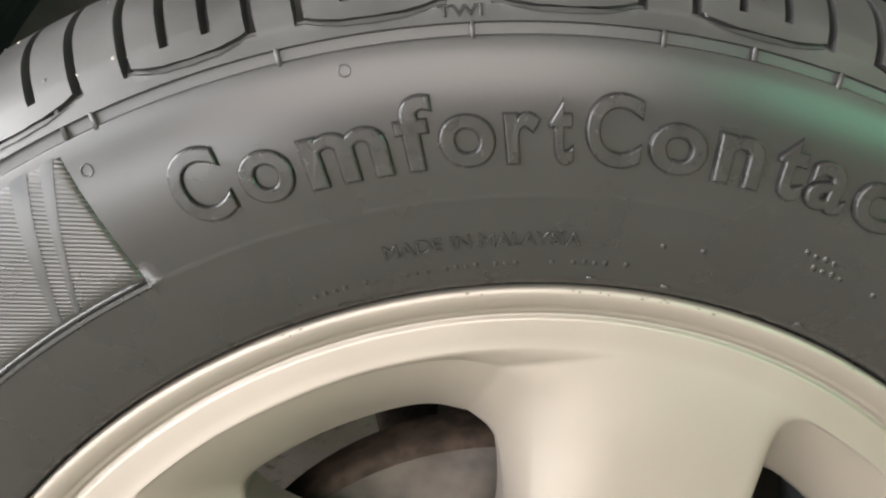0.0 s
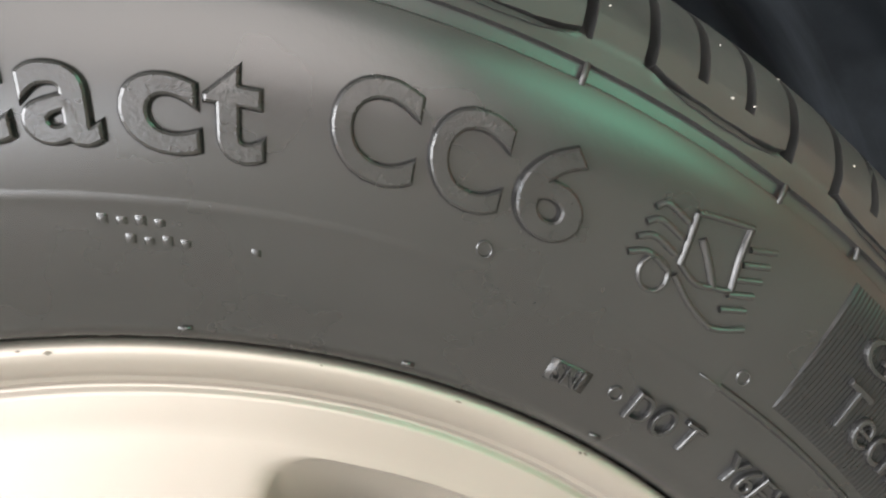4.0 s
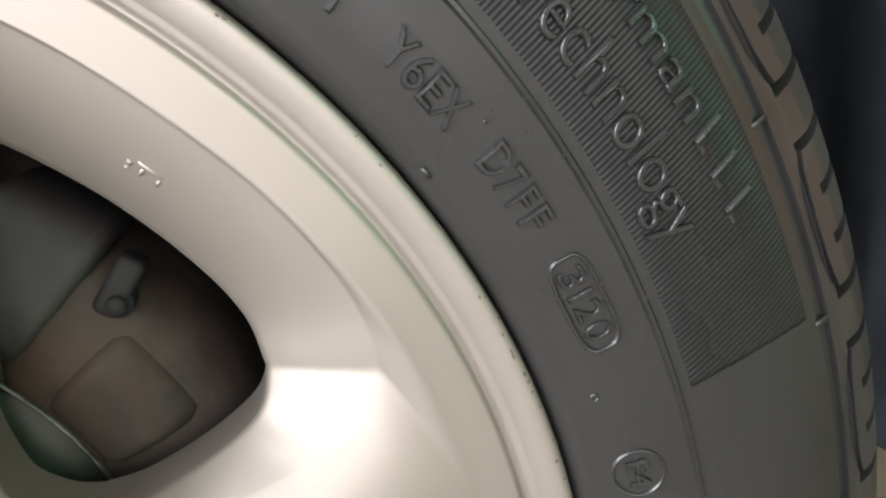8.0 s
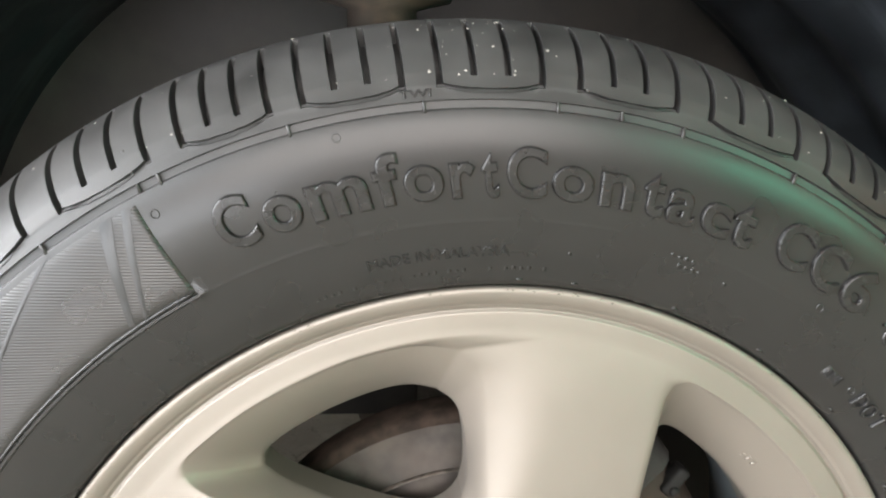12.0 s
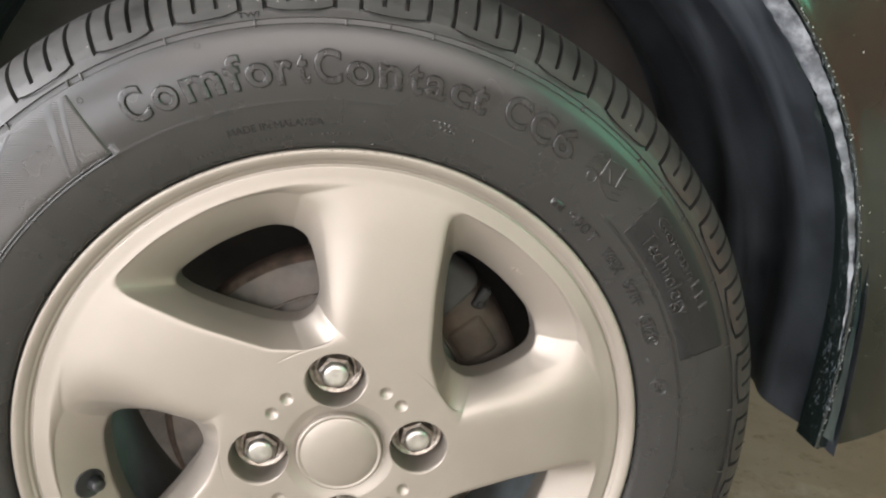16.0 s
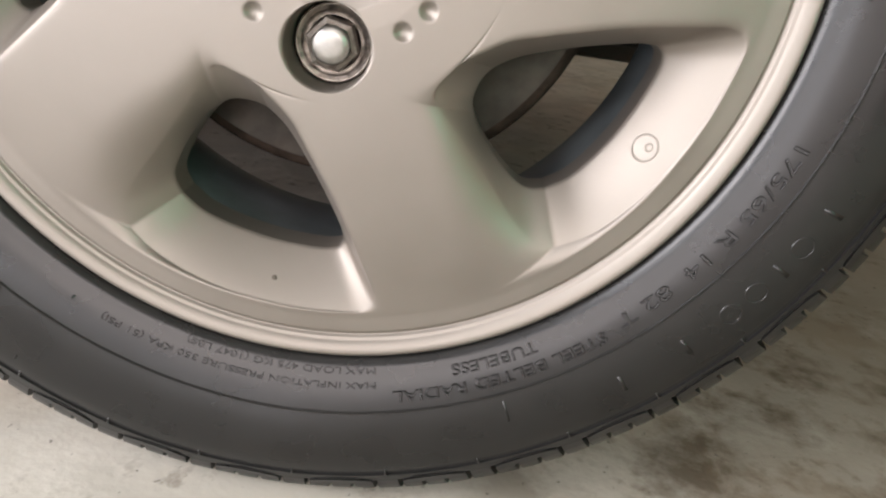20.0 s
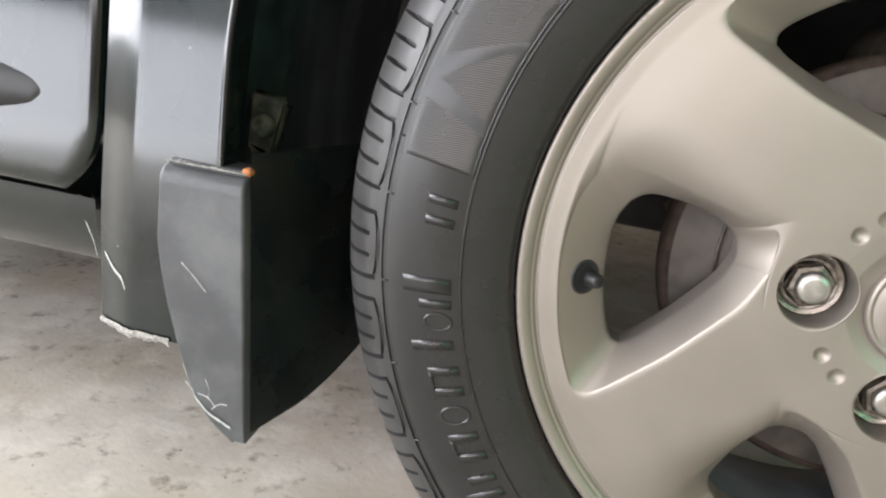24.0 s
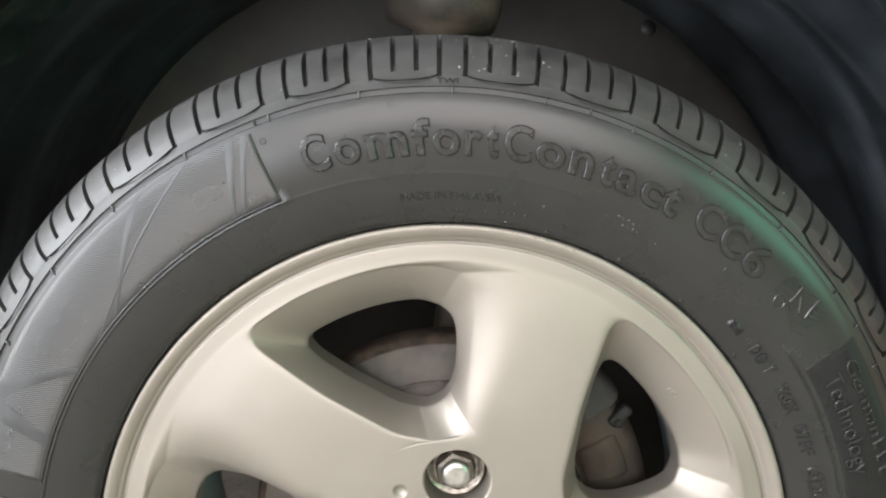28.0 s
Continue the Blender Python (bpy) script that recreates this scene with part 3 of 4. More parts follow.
def tyre_skin():
    starts = [157.5, 147.2, 136.2, 124.4, 114.2, 105.0, 94.9, 84.3, 73.7, 63.0, 52.6] + [42.4 - 10.2 * k for k in range(21)] + [-171.3, -181.7, -192.1]
    groups = len(starts)
    cols = []          # (angle, which slot: 0 none, 1 long, 2 short, whether within the block outline)
    for g in range(groups):
        s = starts[g]
        step = (s - (starts[g + 1] if g + 1 < groups else starts[0] - 360)) / 4.13
        for k in range(4):
            c = s - k * step
            kind = 1 if k in (0, 3) else 2
            for off, deep in ((0.27, 0), (0.21, kind), (-0.21, kind), (-0.27, 0)):
                cols.append((c + off, deep, (k == 0 and off < 0.25) or 0 < k < 3 or (k == 3 and off > -0.25), (k + 0.0) / 3))
            if k < 3:
                for e in (0.9, 1.6):
                    cols.append((c - e, 0, True, (k + e / step) / 3))
        for e in (0.8, 1.4, 2.0):
            cols.append((s - 3 * step - e, 0, False, 0))
    profile = SIDE + SHOULDER + CROWN
    lo, hi = len(SIDE), len(SIDE) + len(SHOULDER)
    verts = []
    for i, (r, y) in enumerate(profile):
        for a, slot, inside, u in cols:
            rr, yy = r, y
            if i in (12, 13) and 43 < a % 360 < 119:
                yy += 0.0007
            if lo <= i < hi:
                k = i - lo
                bow = 0.0022 * (1 - 4 * (u - 0.5) ** 2) if inside and 1 <= k <= 4 else 0.0
                rr -= bow
                yy -= 0.6 * bow
                deep = 0.0
                if k in (2, 3) and inside:
                    deep = 0.0026
                if (slot == 1 and k >= 3) or (slot == 2 and k >= 6):
                    deep = min(0.0065, 0.0026 + 0.0012 * (k - 3)) if k < hi - lo - 2 else 0.0
                lean = max(0.0, min(1.0, (r - 0.264) / 0.024))
                rr -= deep * lean
                yy += deep * (1 - lean)
            elif i in (hi + 5, hi + 6) and slot == 1:
                rr -= 0.0035
            verts.append(settle(*wheel_point(rr, a, yy)))
    return verts, grid_faces(len(profile), len(cols), True)


tyre_mesh = tyre_skin()
tyre = part("tyre", *tyre_mesh, RUBBER, wheel, "black radial tyre with raised lettering and siped shoulder")
tyre.data.set_sharp_from_angle(angle=radians(38))

# ---- body round the wheel ----


def arch(a, grow=0.0):
    """The wheel opening's edge: a wide ellipse above, nearly upright legs below its middle."""
    k = radians(a)
    c = math.cos(k)
    if math.sin(k) < 0:
        c = math.copysign(abs(c) ** 0.3, c)
    return -0.007 + (0.350 + grow) * c, 0.343 + (0.330 + grow) * math.sin(k)


def body_depth(x, z):
    """The car's side: widest at mid height, flared round the arch, turned in towards the nose."""
    y = 0.021 + 0.10 * max(0.0, z - 0.66) ** 1.5 - 0.022 * math.exp(-(((z - 0.59) / 0.24) ** 2))
    y += 0.05 * max(0.0, 0.30 - z) ** 1.2
    k = min(1.0, max(0.0, (-0.03 - x) / 0.27))
    k = k * k * (3 - 2 * k)
    y += (0.003 + 0.045 * (z - 0.283) + 0.09 * max(0.0, 0.25 - z) - y) * k
    k = min(1.0, max(0.0, (-0.404 - x) / 0.036))
    y += 0.011 * k * k * (3 - 2 * k)
    return y + (0.45 * (x - 0.20) ** 2 if x > 0.20 else 0.0) + (1.5 * (x - 0.33) ** 2 if x > 0.33 else 0.0)


def panel(name, place, n, rings, label, parent=car, mat=PAINT):
    verts = [place(i / (rings - 1), j / (n - 1)) for i in range(rings) for j in range(n)]
    return part(name, verts, grid_faces(rings, n), mat, parent, label)


def fan(a, ox, oz, u):
    """From the turned-in lip (u = 0) over the arch edge out to the panel's border."""
    ex, ez = arch(a)
    y = body_depth(ex, ez) - 0.0006
    if u < 0.12:
        return ex, y + 0.022 * (1 - u / 0.12) + 0.002, ez
    if u < 0.24:
        k = (u - 0.12) / 0.12 * math.pi / 2
        gx, gz = arch(a, 0.0022 * (1 - math.cos(k)))
        return gx, y + 0.002 * (1 - math.sin(k)), gz
    t = (u - 0.24) / 0.76
    ex, ez = arch(a, 0.0022)
    x, z = ex + (ox - ex) * t**1.5, ez + (oz - ez) * t**1.5
    return x, body_depth(x, z) - 0.0006 * max(0.0, 1 - t**1.5 * 60) ** 2, z


def fender_point(u, v):
    a = 57.12 + 151.88 * v
    d = 1.7
    return fan(a, max(-0.432, min(0.55, d * math.cos(radians(a)))), max(0.183, min(0.95, HUB + d * math.sin(radians(a)))), u)


def bumper_point(u, v):
    return fan(-16 + 73.0 * v, 0.80 - 0.25 * v, 0.245 + 0.70 * v, u)


panel("fender", fender_point, 141, 40, "dark green front fender with scuffed arch lip")


def seam_point(u, v):
    x, y, z = fan(56.0 + 2.2 * v, 0.55, 0.945, 0.24 + 0.76 * u)
    return x, y + 0.006, z


panel("seam_backing", seam_point, 4, 20, "dark joint between fender and bumper", mat=BLACK)
panel("bumper", bumper_point, 61, 40, "dark green bumper corner with scraped paint edge")


def door_point(u, v):
    x, z = -0.438 - 0.9 * u**1.6, 0.256 + 0.70 * v**1.6
    if z < 0.30:
        x -= 0.022 * (1 - (z - 0.256) / 0.044) ** 2.5 * (1 - u)
    rim = max(0.0, 1 - u * 16) ** 2 + max(0.0, 1 - v * 14) ** 2
    return x, body_depth(x, z) + 0.006 * min(1.0, rim), z


panel("door", door_point, 70, 70, "dark green front door with rounded lower corner")


def rocker_point(u, v):
    x = -0.446 - 0.9 * u
    k = v * math.pi / 2
    return x, 0.026 + 0.035 * (1 - math.cos(k)), 0.251 - 0.050 * math.sin(k)


panel("rocker_panel", rocker_point, 16, 24, "dark green sill below the door with scratched corner")


def moulding_point(u, v):
    k = 2 * math.pi * v
    w = 0.018 * min(1.0, (u * 7) ** 0.5)
    x, z = -0.462 - 0.5 * u, 0.310 + w * math.sin(k)
    return x, body_depth(x, z) - 0.010 * max(0.0, math.cos(k)) * min(1.0, u * 9) + 0.002, z


panel("door_moulding", moulding_point, 24, 30, "black rounded rubbing strip end", mat=BLACK)


def inner_flange(u, v):
    a = -14 + 219 * v
    ripple = 0.0025 * math.sin(a * 0.9) + 0.0015 * math.sin(a * 2.3)
    x, z = arch(a, 0.004 + ripple * u)
    k = min(1.0, max(0.0, (a - 60) / 60))
    return x, 0.018 + (0.020 + 0.055 * k * k * (3 - 2 * k)) * u, z


panel("inner_flange", inner_flange, 120, 10, "dark green flange inside the arch with dried mud", mat=INNER)


def shell_point(u, v):
    a = -16 + 222 * v
    k = min(1.0, max(0.0, (95 - a) / 45))
    flute = (0.0010 + 0.0060 * k * k * (3 - 2 * k)) * math.sin(u * 21 + 0.4 * math.sin(a * 0.08)) * min(1.0, u * 6)
    x, z = arch(a, 0.010 + flute)
    return x, 0.020 + 0.34 * u, z


panel("arch_liner", shell_point, 140, 90, "black fluted wheel arch liner with dusty streaks", mat=LINER)


def hull(stations):
    """A closed body lofted along x: (x, near side, far side, bottom, shoulder, top, tuck of the top)."""
    verts = []
    for x, y0, y1, lo, mid, hi, tuck in stations:
        verts += [(x, y0 + 0.03, lo), (x, y0, lo + 0.08), (x, y0, mid - 0.05), (x, y0 + 0.03, mid), (x, y0 + tuck, hi - 0.06), (x, y0 + tuck + 0.10, hi)]
        verts += [(x, y1 - tuck - 0.10, hi), (x, y1 - tuck, hi - 0.06), (x, y1 - 0.03, mid), (x, y1, mid - 0.05), (x, y1, lo + 0.08), (x, y1 - 0.03, lo)]
    n = 12
    return verts, grid_faces(len(stations), n, True) + [tuple(range(n)), tuple(range(len(verts) - n, len(verts)))]


part("cabin", *hull([(-3.05, 0.10, 1.56, 0.30, 0.80, 0.86, 0.06), (-2.95, 0.07, 1.60, 0.24, 0.92, 1.00, 0.08), (-2.50, 0.055, 1.62, 0.21, 0.93, 1.36, 0.17), (-1.70, 0.055, 1.62, 0.21, 0.93, 1.43, 0.19), (-0.95, 0.055, 1.62, 0.21, 0.93, 1.38, 0.18), (-0.45, 0.055, 1.62, 0.21, 0.92, 1.00, 0.12)]), PAINT, car, "dark green cabin behind the wheel arch").data.set_sharp_from_angle(angle=radians(35))
part("bonnet", *hull([(-0.47, 0.40, 1.28, 0.26, 0.90, 0.97, 0.05), (0.10, 0.40, 1.28, 0.24, 0.86, 0.92, 0.05), (0.50, 0.41, 1.27, 0.24, 0.80, 0.84, 0.06), (0.66, 0.46, 1.22, 0.30, 0.66, 0.72, 0.08)]), PAINT, car, "dark green bonnet and engine bay side").data.set_sharp_from_angle(angle=radians(35))
part("inner_wing", *box(0.0, 0.37, 0.615, 0.95, 0.02, 0.71), WING, car, "dark dirty inner wing panel", smooth=False)
disc = lathe_part("brake_disc", [(0.050, 0.062), (0.086, 0.062), (0.088, 0.064), (0.114, 0.064), (0.1165, 0.0645), (0.119, 0.067), (0.119, 0.083), (0.117, 0.086), (0.050, 0.086)], 96, DISC, car, "scored brake disc with rusty edge")
lathe_part("disc_step", [(0.0900, 0.0616), (0.0902, 0.0614), (0.0906, 0.0614), (0.0910, 0.0638)], 96, NUT, car, "thin worn ring on the disc")
lathe_part("disc_rust_ring", [(0.1142, 0.0636), (0.1172, 0.0640), (0.1196, 0.0668), (0.1196, 0.0832)], 96, RING, car)
lathe_part("disc_bell", [(0.0, 0.0560), (0.068, 0.0560), (0.074, 0.058), (0.076, 0.0630)], 64, IRON, car)


def casting(name, a0, a1, r0, r1, y0, y1, mat, label, power=0.5, n=17):
    """A rough cast lump that follows the disc from angle a0 to a1, blunt at both ends."""
    verts = []
    for i in range(n):
        u = i / (n - 1)
        end = min(1.0, (1 - abs(2 * u - 1) ** 6) ** 0.5 + 0.12)
        for k in range(16):
            q = 2 * math.pi * k / 16
            cr, cy = math.copysign(abs(math.cos(q)) ** power, math.cos(q)), math.copysign(abs(math.sin(q)) ** power, math.sin(q))
            verts.append(wheel_point((r0 + r1) / 2 + (r1 - r0) / 2 * end * cr, a0 + (a1 - a0) * u, (y0 + y1) / 2 + (y1 - y0) / 2 * end * cy))
    return part(name, verts, grid_faces(n, 16, True) + [tuple(range(16)), tuple(range(16 * n - 16, 16 * n))], mat, car, label)


casting("brake_caliper", -21, 52, 0.084, 0.134, 0.0580, 0.150, CALIPER, "rusty brown cast brake caliper over the disc")
casting("caliper_housing", 43, 57, 0.094, 0.137, 0.0565, 0.104, CAST, "pale grey cast end of the brake caliper")
casting("caliper_rib", 22, 38, 0.092, 0.122, 0.0552, 0.072, CALIPER, "rusty rounded rib on the caliper", 0.85)
bracket = part("pin_bracket", *box(0, 0, 0, 0.016, 0.010, 0.007, 0.002), BLACK_RUBBER, car, "dark caliper bracket with its pin bolt")
p = wheel_point(0.129, 40.5, 0.061)
bracket.matrix_basis = pose(*p, 0, -52, 0)
lathe_part("pin_bolt", [(0.0, 0.0540), (0.0020, 0.0542), (0.0025, 0.0550), (0.0025, 0.0565), (0.0036, 0.0568), (0.0038, 0.0580), (0.0038, 0.0640)], 24, BLACK_RUBBER, car, "small dull pin bolt", (p[0] - 0.001, p[2] - 0.004))
# made-up dark panel that keeps the view through the rim window dark
part("splash_shield", *box(0.215, 0.24, 0.292, 0.23, 0.008, 0.125, 0.003), WING, car, "dark dirty splash shield behind the wheel")
part("subframe", *box(-0.02, 0.62, 0.245, 0.80, 0.26, 0.11, 0.02), WING, car, "dark dirty subframe under the engine bay")
arm = []
for i in range(13):
    u = i / 12
    wide, high = 0.030 + 0.035 * u, 0.014 + 0.006 * u
    for k in range(12):
        q = 2 * math.pi * k / 12
        arm.append((0.02 - 0.03 * u + wide * math.cos(q), 0.16 + 0.36 * u, 0.185 + 0.045 * u + high * math.sin(q)))
part("control_arm", arm, grid_faces(13, 12, True) + [tuple(range(12)), tuple(range(144, 156))], IRON, car, "rusty lower control arm behind the wheel")
part("knuckle", *box(0.03, 0.155, 0.30, 0.10, 0.09, 0.24, 0.02), IRON, car, "rusty steering knuckle")
tube = lathe_part("strut", [(0.0, 0.0), (0.019, 0.0), (0.019, 0.16), (0.038, 0.165), (0.042, 0.18), (0.042, 0.20), (0.036, 0.205), (0.036, 0.42), (0.0, 0.42)], 40, STRUT_PAINT, car, "dirty strut with spring seat above the tyre", (0.0, 0.0))
tube.matrix_basis = pose(-0.045, 0.17, 0.43, 90, 0, 0)


def flap_cap(u, v):
    """The mud flap's outer cap: u from top to tip, v across from back to front."""
    z = 0.2895 - 0.155 * u
    back, front = -0.3875 + 0.036 * max(0.0, u - 0.25) ** 1.4 * 1.5, -0.3405 + 0.012 * u
    if u > 0.80:
        back += 0.016 * ((u - 0.80) / 0.20) ** 2.2
    x = back + (front - back) * min(1.0, max(0.0, (v - 0.15) / 0.7))
    round_top = 0.010 * max(0.0, 1 - u / 0.05) ** 2
    y = -0.004 + round_top
    if v < 0.15:
        y += 0.018 * (1 - v / 0.15) ** 2
    if v > 0.85:
        y += 0.020 * ((v - 0.85) / 0.15)
    return x, y, z - 0.0015 * (v < 0.15 or v > 0.85)


panel("mud_flap", flap_cap, 40, 40, "grey plastic mud flap with scraped lower tip", mat=PLASTIC)


def flap_sheet(u, v):
    """The flap's sheet, which runs inwards across the tyre's track."""
    low = 0.137 + 0.008 * u + 0.05 * max(0.0, (u - 0.25) / 0.75) ** 1.6
    return -0.3405 + 0.050 * u + 0.012 * v, 0.004 + 0.15 * u, 0.30 - (0.30 - low) * v


panel("flap_sheet", flap_sheet, 20, 20, "black inner sheet of the flap", mat=SHEET)
part("flap_top", *box(-0.364, 0.012, 0.2885, 0.044, 0.022, 0.004, 0.0015), PLASTIC, car)


def tab(x, y, z, size, turn):
    """A crusted clip with its screw on the inner flange."""
    v, f = box(0, 0, 0, size, 0.006, size * 1.7, 0.002)
    wobble = random.Random(int(z * 1000))
    v = [(p[0] * (1 + 0.25 * p[2] / size) + wobble.uniform(-0.0018, 0.0018), p[1] + wobble.uniform(-0.0010, 0.0010), p[2] + wobble.uniform(-0.0025, 0.0025)) for p in v]
    plate = part("rusted_clip", v, f, RUST, car, "flaking rusted clip with screw")
    plate.matrix_basis = pose(x, y, z, 0, turn, 0)
    screw = lathe_part("screw_head", [(0.0, -0.0052), (0.0022, -0.0054), (0.0026, -0.0072), (0.0058, -0.0070), (0.0068, -0.0050), (0.0072, -0.0025)], 20, RUST, car, "", (0.0, 0.0))
    screw.matrix_basis = pose(x, y, z)


tab(-0.345, 0.030, 0.312, 0.018, 6)
tab(-0.331, 0.032, 0.457, 0.018, -22)
tab(-0.345, 0.040, 0.232, 0.012, 8)


def sliver(name, points, width, depth, mat, label):
    """A thin scrape on the bodywork along a few places (x, z)."""
    line = smooth_line(points, 14)
    verts = []
    for i, (x, z) in enumerate(line):
        w = width * (0.35 + 0.65 * abs(math.sin(i * 1.9 + len(points))))
        for s in (-1, 1):
            verts.append((x, depth(x, z) - 0.0006, z + s * w))
    return part(name, verts, grid_faces(len(line), 2), mat, car, label)


sliver("paint_scrape", [(-0.428, 0.226), (-0.421, 0.219), (-0.414, 0.215), (-0.411, 0.209)], 0.0012, body_depth, SCRATCH, "pale scrape in the paint")
sliver("paint_scrape", [(-0.452, 0.236), (-0.447, 0.226), (-0.444, 0.216)], 0.0008, lambda x, z: 0.0265, SCRATCH, "pale scrape on the sill")
sliver("flap_scrape", [(-0.360, 0.158), (-0.352, 0.150), (-0.344, 0.146), (-0.337, 0.143)], 0.0010, lambda x, z: -0.0044, SCRATCH, "white scrape on the flap's tip")
sliver("flap_scrape", [(-0.372, 0.236), (-0.364, 0.229), (-0.357, 0.222)], 0.0004, lambda x, z: -0.0044, SCRATCH, "thin scratch on the flap")


def lip_guard():
    """A crumpled bare strip along the turned-in edge, widest below the joint."""
    crease = random.Random(11)
    verts, n = [], 90
    for i in range(n):
        u = i / (n - 1)
        a = 60.0 - 62.0 * u
        wide = 0.002 + 0.011 * math.sin(math.pi * min(1.0, u * 1.6)) ** 1.3 + crease.uniform(-0.0008, 0.0008)
        wide *= 1 - u**3
        x, z = arch(a, -0.0012)
        y = body_depth(x, z)
        for t in (0.0, 0.3, 0.65, 1.0):
            gx, gz = arch(a, -0.0012 - (0.0035 * math.sin(math.pi * t) + 0.006 * t * t) * (1 - u**3) + crease.uniform(-0.0006, 0.0006))
            verts.append((gx, y + 0.001 + wide * t, gz))
    return part("lip_guard", verts, grid_faces(n, 4), GUARD, car, "crumpled bare grey strip inside the bumper's arch edge")


GUARD = material("bare_dented_strip", (0.060, 0.066, 0.075), 0.5, scale=90, vary=0.45, bump=0.5, bump_scale=300, dust=(0.34, 0.36, 0.39), dust_amount=0.75, dust_scale=70)
lip_guard()
rng = random.Random(4)
chips_v, chips_f = [], []
for _ in range(110):
    a = rng.uniform(-14, 50)
    grow = 0.0004 + abs(rng.gauss(0.0, 0.0011)) + (0.0 if rng.random() < 0.93 else rng.uniform(0, 0.03))
    x, z = arch(a, grow)
    y, w, h = body_depth(x, z) - 0.0018, rng.uniform(0.0001, 0.0005), rng.uniform(0.0002, 0.0008)
    at = len(chips_v)
    chips_v += [(x - w, y, z), (x, y - 0.0002, z - h), (x + w, y, z + h * 0.2), (x + 0.2 * w, y - 0.0002, z + h)]
    chips_f.append((at, at + 1, at + 2, at + 3))
scuff_v, scuff_f = [], []
for _ in range(520):
    a = rng.choice((rng.uniform(-14, 58), rng.uniform(-10, 35)))
    x, z = arch(a, -0.0004)
    y, w, h = body_depth(x, z) - 0.003 + 0.020 * rng.random() ** 1.5, rng.uniform(0.0006, 0.0035), rng.uniform(0.0001, 0.0004)
    tx, tz = -math.sin(radians(a)), math.cos(radians(a))
    at = len(scuff_v)
    scuff_v += [(x - w * tx, y, z - w * tz), (x, y - h, z), (x + w * tx, y + 0.3 * h, z + w * tz), (x, y + h, z)]
    scuff_f.append((at, at + 1, at + 2, at + 3))
for _ in range(44):
    x, z = rng.uniform(-0.428, -0.345), rng.uniform(0.23, 0.62)
    y, w, h = body_depth(x, z) - 0.0006, rng.uniform(0.0001, 0.0005), rng.uniform(0.0001, 0.0004)
    if abs((x + 0.007) / 0.354) ** 2 + abs((z - 0.343) / 0.334) ** 2 < 1.02 or (z < 0.343 and x > -0.362):
        continue
    at = len(chips_v)
    chips_v += [(x - w, y, z), (x, y - 0.0002, z - h), (x + w, y, z + h * 0.2), (x + 0.2 * w, y - 0.0002, z + h)]
    chips_f.append((at, at + 1, at + 2, at + 3))
tagged(part("lip_scuff", scuff_v, scuff_f, SCUFF, car, "blue-grey scuffs on the turned-in arch lip"), kind="stuff")
tagged(part("paint_chips", chips_v, chips_f, SCRATCH, car, "pale stone chips along the arch edge"), kind="stuff")

# ---- raised marks on the tyre ----
FONT_CAP = 0.0


def letters(text, bold=0.0):
    """A mesh of the text in the built-in font: verts, faces; upright in x and y, z from 0 to 1."""
    c = bpy.data.curves.new("lettering", "FONT")
    c.body, c.size, c.extrude, c.bevel_depth, c.bevel_resolution, c.offset, c.resolution_u = text, 1.0, 0.004, 0.034, 2, bold - 0.034, 6
    ob = bpy.data.objects.new("lettering", c)
    scene.collection.objects.link(ob)
    bpy.context.view_layer.update()
    me = bpy.data.meshes.new_from_object(ob.evaluated_get(bpy.context.evaluated_depsgraph_get()))
    v = np.array([tuple(p.co) for p in me.vertices])
    f = [tuple(q.vertices) for q in me.polygons]
    bpy.data.objects.remove(ob)
    bpy.data.curves.remove(c)
    bpy.data.meshes.remove(me)
    v[:, 2] = np.where(v[:, 2] > 0, v[:, 2] / v[:, 2].max(), -0.3)
    return v, f


cap_v, _ = letters("H")
FONT_CAP = float(cap_v[:, 1].max() - cap_v[:, 1].min())


def arc_text(text, a0, a1, r, cap, height, bold=0.0, label="", name="lettering", slant=0.0):
    """Letters raised from the sidewall, their tops outward, from angle a0 clockwise to a1 on the baseline r."""
    v, f = letters(text, bold)
    v[:, 0] += slant * v[:, 1]
    lo, hi = v[:, 0].min(), v[:, 0].max()
    out = []
    for x, y, z in v:
        rr = r + (y / FONT_CAP) * cap
        a = a0 + (a1 - a0) * (x - lo) / (hi - lo)
        out.append(settle(*wheel_point(rr, a, side_depth(rr) + 0.0004 - (height + 0.0004) * z)))
    return part(name, out, f, LETTER, wheel, label, smooth=False, recalc=False)


def arc_bar(a0, a1, r0, r1, height, soft=0.0003):
    """Verts and faces of one raised bar on the sidewall."""
    n = max(2, int(abs(a1 - a0) / 0.8) + 1)
    rows = []
    for rr, h in ((r0, -0.0004), (r0 + soft, height), (r1 - soft, height), (r1, -0.0004)):
        for i in range(n + 3):
            u = min(1.0, max(0.0, (i - 1) / n))
            g = h if 0 < i < n + 2 else -0.0004
            rows.append(settle(*wheel_point(rr, a0 + (a1 - a0) * u, side_depth(rr) - g)))
    return rows, grid_faces(4, n + 3)


